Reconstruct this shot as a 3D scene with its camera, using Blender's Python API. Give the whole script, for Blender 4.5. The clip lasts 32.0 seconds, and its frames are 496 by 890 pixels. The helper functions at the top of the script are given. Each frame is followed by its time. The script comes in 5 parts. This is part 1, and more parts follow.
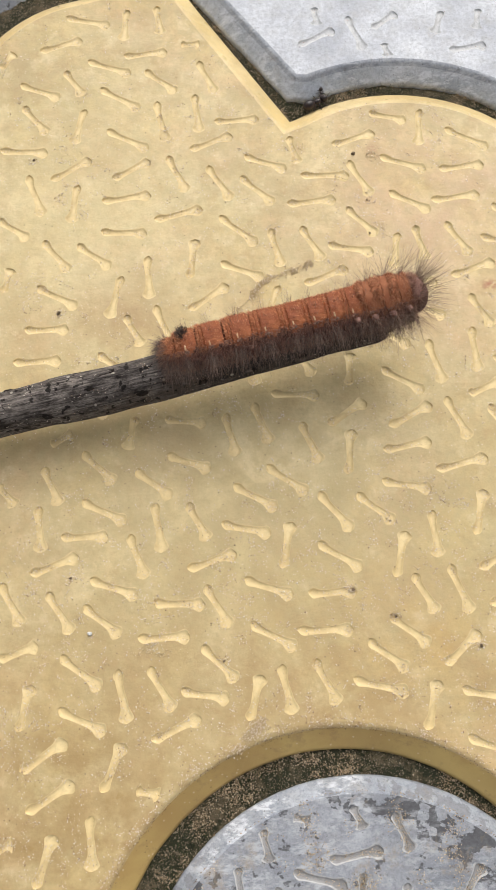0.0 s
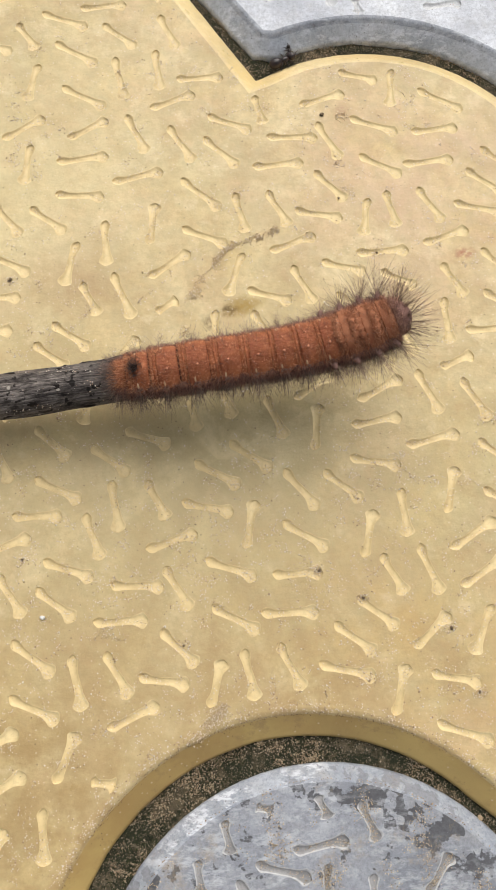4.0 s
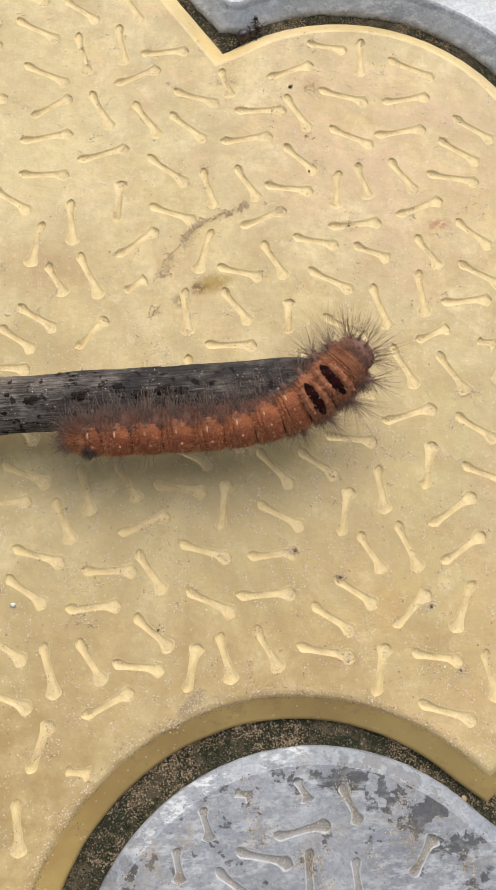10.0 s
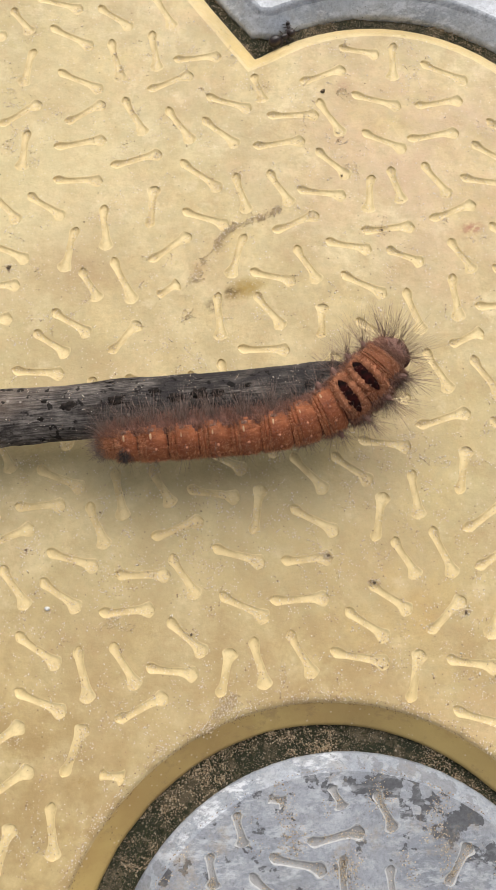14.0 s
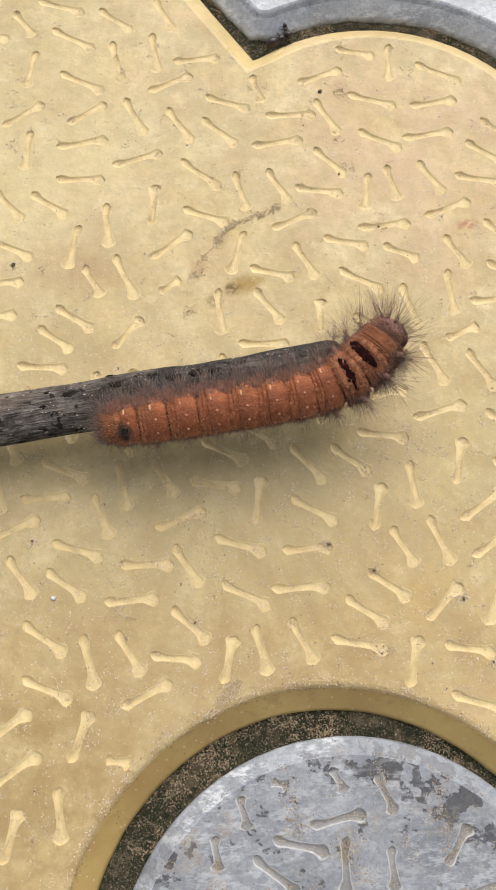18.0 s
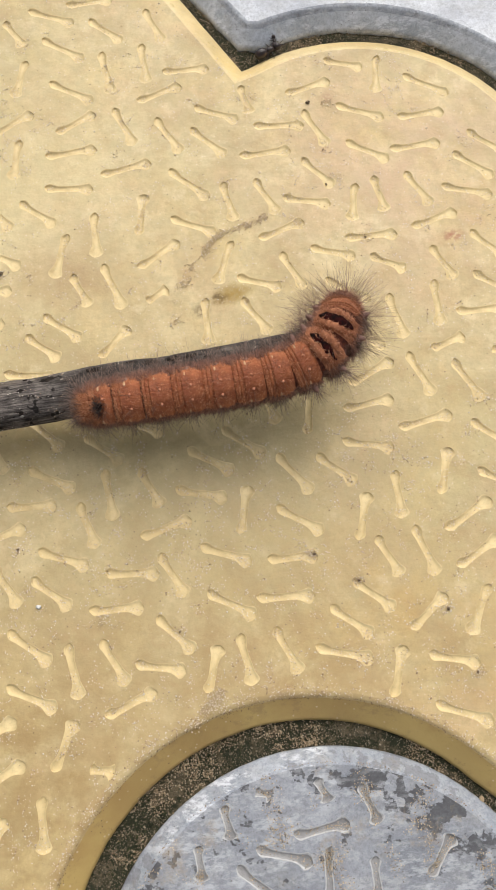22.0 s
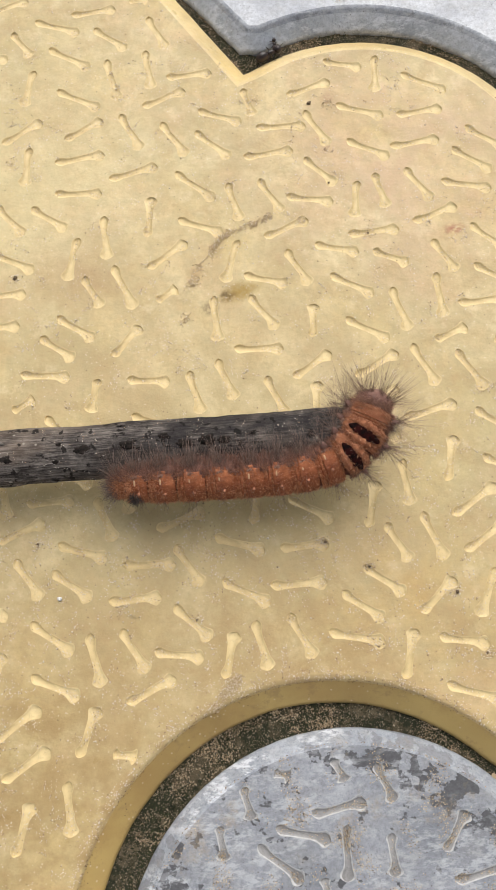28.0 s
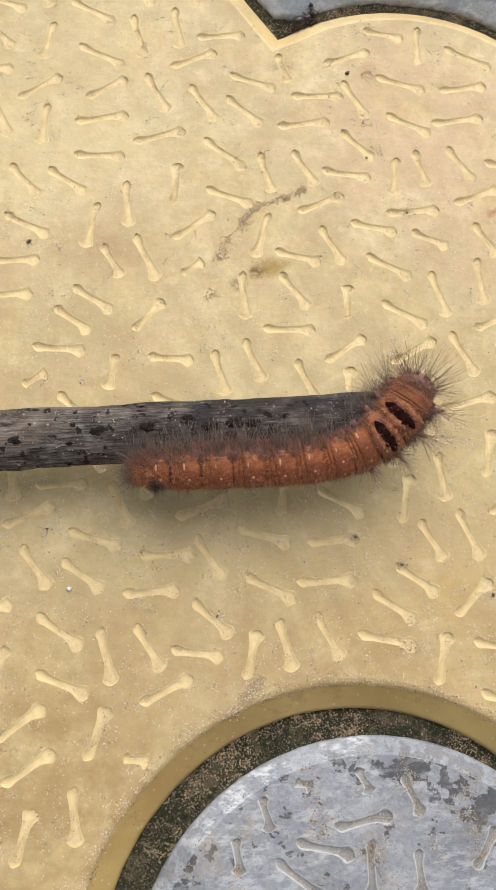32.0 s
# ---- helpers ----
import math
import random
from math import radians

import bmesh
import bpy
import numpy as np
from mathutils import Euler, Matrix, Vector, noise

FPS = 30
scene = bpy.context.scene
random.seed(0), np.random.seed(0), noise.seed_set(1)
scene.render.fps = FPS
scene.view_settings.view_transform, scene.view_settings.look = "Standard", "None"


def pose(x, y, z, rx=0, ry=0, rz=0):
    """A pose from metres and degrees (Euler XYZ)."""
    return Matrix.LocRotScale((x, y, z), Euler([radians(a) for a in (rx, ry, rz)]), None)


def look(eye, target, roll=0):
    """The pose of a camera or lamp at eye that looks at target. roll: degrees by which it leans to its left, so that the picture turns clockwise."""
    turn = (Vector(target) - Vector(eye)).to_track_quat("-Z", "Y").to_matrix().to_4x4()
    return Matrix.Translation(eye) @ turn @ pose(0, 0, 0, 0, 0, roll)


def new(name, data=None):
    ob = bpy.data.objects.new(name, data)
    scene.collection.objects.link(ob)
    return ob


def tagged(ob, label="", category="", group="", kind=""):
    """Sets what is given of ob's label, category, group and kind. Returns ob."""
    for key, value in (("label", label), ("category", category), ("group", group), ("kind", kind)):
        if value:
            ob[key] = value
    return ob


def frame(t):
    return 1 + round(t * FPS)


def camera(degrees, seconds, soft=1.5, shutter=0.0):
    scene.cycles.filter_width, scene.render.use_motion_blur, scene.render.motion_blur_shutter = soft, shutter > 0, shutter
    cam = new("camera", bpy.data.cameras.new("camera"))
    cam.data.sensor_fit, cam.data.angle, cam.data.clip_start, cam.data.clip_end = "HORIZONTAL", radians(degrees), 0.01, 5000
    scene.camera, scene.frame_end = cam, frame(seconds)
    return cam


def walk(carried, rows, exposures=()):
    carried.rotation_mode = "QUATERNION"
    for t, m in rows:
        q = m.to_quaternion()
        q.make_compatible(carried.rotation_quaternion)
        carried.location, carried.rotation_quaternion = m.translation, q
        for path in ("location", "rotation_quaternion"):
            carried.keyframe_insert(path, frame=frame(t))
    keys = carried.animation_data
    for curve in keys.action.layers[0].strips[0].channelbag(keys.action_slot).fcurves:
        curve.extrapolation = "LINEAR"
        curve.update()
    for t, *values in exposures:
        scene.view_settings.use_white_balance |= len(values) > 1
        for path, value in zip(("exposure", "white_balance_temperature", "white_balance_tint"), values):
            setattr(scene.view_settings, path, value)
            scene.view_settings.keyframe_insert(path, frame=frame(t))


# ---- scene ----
cam = camera(32.41, 32.0, soft=1.1)
walk(cam, [
    (0, pose(-0.00260, -0.05045, 0.23249, 14.793, 0.360, -2.253)),
    (0.5, pose(-0.00340, -0.04916, 0.23258, 14.779, 0.160, -2.151)),
    (1, pose(-0.00379, -0.04801, 0.22956, 14.535, -0.143, -2.330)),
    (1.5, pose(-0.00256, -0.04804, 0.22693, 14.437, -0.383, -2.552)),
    (2, pose(-0.00006, -0.04917, 0.22713, 14.380, -0.279, -2.490)),
    (2.5, pose(-0.00025, -0.04778, 0.22651, 14.314, -0.337, -2.352)),
    (3, pose(-0.00310, -0.04749, 0.22694, 14.216, -0.418, -2.130)),
    (3.5, pose(-0.00252, -0.04788, 0.22478, 13.898, -0.833, -2.213)),
    (5.5, pose(0.01448, -0.05771, 0.21158, 12.583, -2.001, -4.440)),
    (6, pose(0.01525, -0.05964, 0.20967, 12.469, -1.931, -4.543)),
    (6.5, pose(0.00974, -0.05713, 0.21552, 12.879, -1.185, -4.243)),
    (7, pose(0.00815, -0.05561, 0.21698, 13.168, -0.867, -4.072)),
    (7.5, pose(0.00744, -0.05463, 0.21821, 13.321, -0.609, -3.950)),
    (8, pose(0.00908, -0.05389, 0.21817, 13.328, -0.703, -4.077)),
    (8.5, pose(0.00727, -0.05327, 0.21735, 13.248, -0.820, -4.022)),
    (9, pose(0.00687, -0.05301, 0.21631, 13.237, -1.071, -3.975)),
    (9.5, pose(0.00692, -0.05276, 0.21571, 13.124, -1.134, -3.956)),
    (10, pose(0.00761, -0.05236, 0.21599, 13.135, -1.069, -3.897)),
    (10.5, pose(0.00596, -0.05293, 0.21559, 13.217, -1.024, -3.786)),
    (11, pose(0.00571, -0.05311, 0.21618, 13.266, -0.661, -3.668)),
    (11.5, pose(0.00689, -0.05260, 0.21591, 13.370, -0.497, -3.732)),
    (12, pose(0.00540, -0.05145, 0.21552, 13.391, -0.392, -3.694)),
    (12.5, pose(0.00449, -0.05180, 0.21680, 13.483, -0.118, -3.630)),
    (13, pose(0.00377, -0.05186, 0.21742, 13.476, -0.022, -3.536)),
    (13.5, pose(0.00534, -0.05226, 0.21683, 13.391, 0.238, -3.490)),
    (14, pose(0.00407, -0.05216, 0.21575, 13.454, 0.173, -3.493)),
    (14.5, pose(0.00269, -0.05086, 0.21649, 13.340, 0.247, -3.438)),
    (16.5, pose(-0.00091, -0.05688, 0.21943, 13.603, -0.446, -3.511)),
    (17, pose(0.00017, -0.05638, 0.22030, 13.632, -0.541, -3.718)),
    (17.5, pose(0.00120, -0.05614, 0.21951, 13.643, -0.422, -3.886)),
    (18, pose(0.00215, -0.05627, 0.21948, 13.745, -0.083, -3.894)),
    (18.5, pose(0.00262, -0.05581, 0.21863, 13.677, -0.181, -3.815)),
    (19, pose(0.00227, -0.05587, 0.21908, 13.635, -0.094, -3.763)),
    (19.5, pose(0.00173, -0.05642, 0.21877, 13.510, -0.338, -3.690)),
    (20, pose(0.00013, -0.05632, 0.21930, 13.627, -0.355, -3.594)),
    (20.5, pose(0.00053, -0.05596, 0.21838, 13.514, -0.479, -3.606)),
    (21, pose(0.00351, -0.05724, 0.21901, 13.509, -0.907, -3.896)),
    (21.5, pose(0.00399, -0.05619, 0.21901, 13.802, -0.720, -3.894)),
    (22, pose(0.00545, -0.05562, 0.22030, 14.111, -0.236, -3.766)),
    (22.5, pose(0.00181, -0.05492, 0.22114, 14.043, -0.151, -3.481)),
    (23, pose(0.00128, -0.05550, 0.22088, 14.053, -0.165, -3.321)),
    (23.5, pose(0.00089, -0.05600, 0.22019, 13.974, -0.305, -3.249)),
    (24, pose(0.00050, -0.05620, 0.21984, 13.922, -0.416, -3.248)),
    (24.5, pose(0.00243, -0.05779, 0.21987, 14.143, -0.502, -3.177)),
    (25, pose(0.00186, -0.05864, 0.22137, 14.271, -0.065, -2.923)),
    (25.5, pose(0.00225, -0.05960, 0.22213, 14.398, -0.011, -2.852)),
    (27.5, pose(0.00716, -0.06601, 0.22348, 13.376, 0.566, -3.828)),
    (28, pose(0.00502, -0.05914, 0.22627, 14.118, 0.752, -4.925)),
    (28.5, pose(0.00444, -0.05808, 0.22786, 14.350, 0.459, -5.374)),
    (29, pose(0.00464, -0.05395, 0.22407, 14.473, 0.045, -5.389)),
    (29.5, pose(0.00668, -0.05512, 0.22609, 14.312, 0.526, -5.429)),
    (30, pose(-0.00508, -0.05731, 0.22298, 14.474, 0.461, -5.336)),
    (30.5, pose(-0.00097, -0.05163, 0.22211, 14.194, 0.799, -4.866)),
    (31, pose(-0.01405, -0.05031, 0.21553, 13.882, -0.947, -3.662)),
    (31.5, pose(-0.01559, -0.04772, 0.21911, 14.356, -2.047, -3.534)),
    (32, pose(-0.01177, -0.05704, 0.21089, 13.867, -2.278, -3.338)),
])
from mathutils import geometry
scene.view_settings.exposure = 0.10

# ---- light: bright overcast sky, brighter towards +y ----
world = bpy.data.worlds.new("world")
scene.world = world
world.use_nodes = True
wn = world.node_tree
sky = wn.nodes.new("ShaderNodeTexSky")
sky.sky_type = "NISHITA"
sky.sun_disc = False
sky.sun_elevation, sky.sun_rotation = radians(51), radians(16)
sky.air_density, sky.dust_density, sky.ozone_density = 1.0, 4.0, 1.0
cloud = wn.nodes.new("ShaderNodeHueSaturation")
cloud.inputs["Saturation"].default_value = 0.36
wn.links.new(sky.outputs[0], cloud.inputs["Color"])
wn.links.new(cloud.outputs[0], wn.nodes["Background"].inputs[0])
wn.nodes["Background"].inputs[1].default_value = 0.11
sun = new("sun", bpy.data.lights.new("sun", "SUN"))
sun.data.energy, sun.data.angle, sun.data.color = 2.1, radians(72), (1.0, 0.96, 0.90)
sun.matrix_world = look((0.28, 1.0, 1.3), (0, 0, 0))


# ---- materials ----
class Mat:
    """A node material with short ways to add noise, ramps and mixes."""

    def __init__(self, name, rough=0.7, spec=0.4):
        self.m = bpy.data.materials.new(name)
        self.m.use_nodes = True
        self.t = self.m.node_tree
        self.b = self.t.nodes["Principled BSDF"]
        self.b.inputs["Roughness"].default_value = rough
        self.b.inputs["Specular IOR Level"].default_value = spec
        geo = self.t.nodes.new("ShaderNodeTexCoord")
        self.co = geo.outputs["Object"]

    def node(self, kind, **inputs):
        n = self.t.nodes.new(kind)
        for k, v in inputs.items():
            self.plug(n.inputs[k.replace("_", " ")], v)
        return n

    def plug(self, socket, v):
        if isinstance(v, bpy.types.NodeSocket):
            self.t.links.new(v, socket)
        else:
            socket.default_value = v

    def noise(self, scale, detail=4, rough=0.55, stretch=None, co=None):
        co = co or self.co
        if stretch:
            mp = self.node("ShaderNodeMapping", Vector=co, Scale=stretch)
            co = mp.outputs[0]
        return self.node("ShaderNodeTexNoise", Vector=co, Scale=scale, Detail=detail, Roughness=rough).outputs["Fac"]

    def ramp(self, fac, lo, hi):
        n = self.node("ShaderNodeMapRange", Value=fac)
        n.inputs["From Min"].default_value, n.inputs["From Max"].default_value = lo, hi
        return n.outputs[0]

    def mix(self, fac, a, b, blend="MIX"):
        n = self.t.nodes.new("ShaderNodeMix")
        n.data_type, n.blend_type = "RGBA", blend
        self.plug(n.inputs[0], fac)
        for s, v in ((n.inputs[6], a), (n.inputs[7], b)):
            self.plug(s, (*v, 1) if isinstance(v, tuple) else v)
        return n.outputs[2]

    def math(self, op, a, b=0.0):
        n = self.t.nodes.new("ShaderNodeMath")
        n.operation = op
        self.plug(n.inputs[0], a), self.plug(n.inputs[1], b)
        return n.outputs[0]

    def spot(self, x, y, rx, ry, turn=0):
        """1 inside an ellipse on the ground plane, fading out, with a ragged edge."""
        mp = self.node("ShaderNodeMapping", Vector=self.co)
        mp.vector_type = "TEXTURE"
        mp.inputs["Location"].default_value = (x, y, 0)
        mp.inputs["Rotation"].default_value = (0, 0, radians(turn))
        mp.inputs["Scale"].default_value = (rx, ry, 10)
        ln = self.t.nodes.new("ShaderNodeVectorMath")
        ln.operation = "LENGTH"
        self.t.links.new(mp.outputs[0], ln.inputs[0])
        d = self.math("ADD", ln.outputs["Value"], self.math("MULTIPLY", self.noise(220, 3), 0.9))
        return self.ramp(d, 1.5, 0.6)

    def color(self, c):
        self.plug(self.b.inputs["Base Color"], (*c, 1) if isinstance(c, tuple) else c)
        return self

    def bump(self, height, strength, distance):
        n = self.node("ShaderNodeBump", Height=height, Strength=strength, Distance=distance)
        self.t.links.new(n.outputs[0], self.b.inputs["Normal"])
        return self

    def rough(self, v):
        self.plug(self.b.inputs["Roughness"], v)
        return self


def dot_mask(m, scale, size, amount):
    """Scattered small specks: 1 in a speck."""
    v = m.node("ShaderNodeTexVoronoi", Vector=m.co, Scale=scale)
    pick = m.ramp(m.node("ShaderNodeTexWhiteNoise", Vector=v.outputs["Position"]).outputs["Value"], 1 - amount, 1 - amount + 0.001)
    near = m.ramp(v.outputs["Distance"], size, size * 0.6)
    return m.math("MULTIPLY", pick, near)


def mat_yellow(name, stains_and_shade, light=1.0):
    m = Mat(name, 0.62, 0.35)
    a, b, dirt = (0.69, 0.555, 0.305), (0.63, 0.475, 0.215), 1.0 if stains_and_shade else 0.40
    c = m.mix(m.ramp(m.noise(24, 4, 0.6), 0.38, 0.62), tuple(v * light for v in a), tuple(v * light for v in b))
    for scale, detail, rough, lo, hi, much, shade in ((19, 4, 0.6, 0.47, 0.66, 0.62, (0.50, 0.435, 0.235)), (36, 5, 0.6, 0.48, 0.68, 0.62, (0.60, 0.38, 0.205)), (62, 6, 0.65, 0.43, 0.68, 0.85, (0.44, 0.325, 0.155)),
                                                      (135, 6, 0.75, 0.49, 0.64, 0.60, (0.47, 0.315, 0.15)), (230, 5, 0.7, 0.45, 0.66, 0.55, (0.45, 0.355, 0.185)), (90, 6, 0.7, 0.56, 0.68, 0.45, (0.80, 0.67, 0.40))):
        c = m.mix(m.math("MULTIPLY", m.ramp(m.noise(scale, detail, rough), lo, hi), much * dirt), c, shade)
    if stains_and_shade:
        for x, y, rx, ry, turn, scale, lo, hi, much, shade in (
                (0.062, 0.080, 0.050, 0.046, 20, 60, 0.36, 0.62, 0.50, (0.66, 0.44, 0.29)),
                (0.005, -0.005, 0.105, 0.055, 8, 70, 0.34, 0.64, 0.75, (0.46, 0.375, 0.19)),
                # Next two: brown mottling, strengthened to darken the shaded lower end.
                (-0.055, -0.085, 0.062, 0.052, 0, 95, 0.34, 0.62, 1.00, (0.38, 0.26, 0.11)),
                (0.015, -0.058, 0.085, 0.042, 0, 110, 0.36, 0.62, 0.92, (0.41, 0.28, 0.12)),
                (0.050, -0.050, 0.060, 0.030, -20, 80, 0.45, 0.62, 0.28, (0.66, 0.43, 0.15)),
                (-0.048, 0.085, 0.060, 0.050, 30, 30, 0.20, 0.60, 0.50, (0.70, 0.60, 0.33)),
                (-0.0385, 0.0520, 0.0175, 0.0125, -20, 45, 0.10, 0.50, 0.62, (0.43, 0.29, 0.14)),
                (-0.0340, 0.0490, 0.0110, 0.0075, -35, 60, 0.20, 0.55, 0.45, (0.38, 0.24, 0.10)),
                (0.0086, 0.0432, 0.0066, 0.0036, 16, 200, 0.20, 0.45, 0.80, (0.33, 0.22, 0.045))):
            c = m.mix(m.math("MULTIPLY", m.math("MULTIPLY", m.spot(x, y, rx, ry, turn), m.ramp(m.noise(scale, 6, 0.7), lo, hi)), much), c, shade)
        for x, y, rx, ry, turn, much, shade in (
                (-0.0002, 0.0386, 0.003, 0.0024, 0, 0.85, (0.15, 0.095, 0.028)), (0.0722, 0.057, 0.0040, 0.0024, 0, 0.85, (0.36, 0.12, 0.06)),
                (0.0088, 0.0432, 0.0062, 0.0030, 16, 0.85, (0.36, 0.22, 0.035)), (0.0052, 0.0418, 0.0030, 0.0017, 20, 0.95, (0.15, 0.085, 0.012)),
                (0.0042, 0.0428, 0.0022, 0.0012, 30, 0.9, (0.12, 0.07, 0.014)), (0.0400, 0.1040, 0.0030, 0.0020, 20, 0.6, (0.40, 0.20, 0.12))):
            c = m.mix(m.math("MULTIPLY", m.math("MULTIPLY", m.spot(x, y, rx, ry, turn), m.ramp(m.noise(620, 5, 0.8), 0.40, 0.53)), much), c, shade)
    c = m.mix(m.math("MULTIPLY", dot_mask(m, 1000, 0.24, 0.035), 0.7), c, (0.16, 0.105, 0.055))
    c = m.mix(m.math("MULTIPLY", dot_mask(m, 1500, 0.40, 0.05), 0.4), c, (0.78, 0.69, 0.52))
    c = m.mix(m.math("MULTIPLY", m.ramp(m.noise(1500, 3, 0.7), 0.55, 0.68), 0.22), c, (0.34, 0.25, 0.13))
    m.color(c)
    h = m.math("ADD", m.math("MULTIPLY", m.noise(90, 4), 0.8), m.math("MULTIPLY", m.noise(340, 6, 0.7), 0.34))
    m.bump(h, 0.5, 0.0012)
    m.rough(m.ramp(m.noise(140, 4), 0.0, 1.15))
    return m.m


def mat_grey(name, base, pale, peel, worn, chalky=0.0):
    m = Mat(name, 0.55, 0.4)
    c = m.mix(m.ramp(m.noise(45, 5), 0.35, 0.68), base, pale)
    c = m.mix(m.math("MULTIPLY", m.ramp(m.noise(170, 6, 0.7), 0.45, 0.72), 0.45), c, (0.40, 0.39, 0.37))
    c = m.mix(m.math("MULTIPLY", m.ramp(m.noise(700, 5, 0.75), 0.42, 0.68), 0.5), c, tuple(v * 0.55 for v in base))
    c = m.mix(m.math("MULTIPLY", m.ramp(m.noise(240, 6, 0.75, (0.6, 1.2, 1)), 0.53, 0.63), 0.40 * peel), c, (0.52, 0.52, 0.53))
    c = m.mix(m.math("MULTIPLY", m.ramp(m.noise(1600, 4, 0.85), 0.52, 0.66), 0.5), c, tuple(v * 0.45 for v in base))
    flake = m.noise(250, 5, 0.6)
    where = m.math("MULTIPLY", m.ramp(m.noise(34, 2), 0.40, 0.70), 0.11)
    for x, y, rx, ry, turn in ((0.056, -0.096, 0.030, 0.015, -42), (0.026, -0.0845, 0.024, 0.007, 0), (-0.024, -0.112, 0.012, 0.018, 20)):
        where = m.math("ADD", where, m.math("MULTIPLY", m.spot(x, y, rx, ry, turn), 0.15))
    mask = m.math("MULTIPLY", m.ramp(m.math("ADD", flake, where), 0.655, 0.675), min(peel, 1.0))
    c = m.mix(mask, c, m.mix(m.ramp(m.noise(900, 4, 0.7), 0.35, 0.65), worn, tuple(v * 1.5 for v in worn)))
    chalk = m.math("MULTIPLY", m.ramp(m.noise(330, 6, 0.75, (0.6, 1.4, 1)), 0.49, 0.58), m.ramp(m.noise(60, 3), 0.40, 0.56))
    c = m.mix(m.math("MULTIPLY", chalk, 0.75 * chalky), c, (0.76, 0.78, 0.81))
    c = m.mix(m.math("MULTIPLY", m.ramp(m.noise(85, 6, 0.75), 0.58, 0.70), 0.45 * peel), c, (0.36, 0.27, 0.165))
    c = m.mix(m.math("MULTIPLY", dot_mask(m, 1100, 0.24, 0.04), 0.7), c, (0.08, 0.07, 0.06))
    m.color(c)
    h = m.math("SUBTRACT", m.math("ADD", m.math("MULTIPLY", m.noise(80, 4), 0.6), m.math("MULTIPLY", m.noise(800, 4), 0.25)), m.math("MULTIPLY", mask, 0.35))
    m.bump(h, 0.4, 0.0012)
    return m.m


def mat_joint():
    m = Mat("joint_sand_and_moss", 0.95, 0.15)
    moss = m.ramp(m.noise(95, 7, 0.8), 0.50, 0.62)
    sand = m.mix(m.noise(900, 5, 0.8), (0.07, 0.058, 0.036), (0.36, 0.28, 0.18))
    dark = m.mix(m.noise(600, 5, 0.8), (0.016, 0.019, 0.012), (0.088, 0.092, 0.058))
    c = m.mix(moss, dark, sand)
    m.color(m.mix(m.math("MULTIPLY", dot_mask(m, 1100, 0.4, 0.2), 0.6), c, (0.46, 0.37, 0.25)))
    m.bump(m.noise(1300, 6, 0.8), 1.0, 0.0012)
    return m.m


def mat_shaded_ochre():
    # Ochre pigment, darkened to carry the shade on the lower bevel.
    m = Mat("shaded_ochre_concrete", 0.5, 0.4)
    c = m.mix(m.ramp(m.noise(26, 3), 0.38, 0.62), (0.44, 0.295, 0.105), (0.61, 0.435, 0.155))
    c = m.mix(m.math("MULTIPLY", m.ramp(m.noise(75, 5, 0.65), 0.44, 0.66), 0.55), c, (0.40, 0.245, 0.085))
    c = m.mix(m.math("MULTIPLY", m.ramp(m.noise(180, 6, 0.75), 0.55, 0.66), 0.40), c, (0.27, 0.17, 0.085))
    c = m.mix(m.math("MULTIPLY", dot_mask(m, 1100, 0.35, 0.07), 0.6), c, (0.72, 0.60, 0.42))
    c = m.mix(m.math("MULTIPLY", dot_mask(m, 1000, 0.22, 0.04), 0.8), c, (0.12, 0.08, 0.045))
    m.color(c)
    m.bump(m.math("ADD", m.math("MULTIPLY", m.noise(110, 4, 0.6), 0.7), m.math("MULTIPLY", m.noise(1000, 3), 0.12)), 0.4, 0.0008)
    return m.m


def mat_bark():
    m = Mat("weathered_bark", 0.9, 0.2)
    along = m.noise(2300, 6, 0.75, (0.06, 1, 1))
    c = m.mix(m.ramp(along, 0.38, 0.66), (0.034, 0.028, 0.025), (0.39, 0.34, 0.30))
    c = m.mix(m.math("MULTIPLY", m.ramp(m.noise(190, 8, 0.75, (0.5, 1, 1)), 0.44, 0.60), 0.9), c, (0.024, 0.019, 0.017))
    c = m.mix(m.math("MULTIPLY", m.ramp(m.noise(70, 4, 0.6, (0.5, 1, 1)), 0.50, 0.68), 0.55), c, (0.25, 0.19, 0.145))
    # Bark turns nearly black in patches along the caterpillar's stretch.
    near = m.spot(0.036, 0.0, 0.058, 10.0)
    dark_near = m.math("MULTIPLY", near, m.ramp(m.noise(120, 6, 0.7, (0.5, 1, 1)), 0.31, 0.53))
    c = m.mix(m.math("MULTIPLY", dark_near, 0.90), c, (0.030, 0.027, 0.028))
    c = m.mix(m.math("MULTIPLY", dot_mask(m, 520, 0.30, 0.06), 0.8), c, (0.50, 0.45, 0.38))
    pits = m.ramp(m.noise(420, 3, 0.5), 0.60, 0.64)
    c = m.mix(m.math("MULTIPLY", pits, 0.9), c, (0.012, 0.010, 0.009))
    m.color(c)
    m.bump(m.math("ADD", along, m.math("MULTIPLY", m.noise(420, 5, 0.7), 0.6)), 0.9, 0.0006)
    return m.m


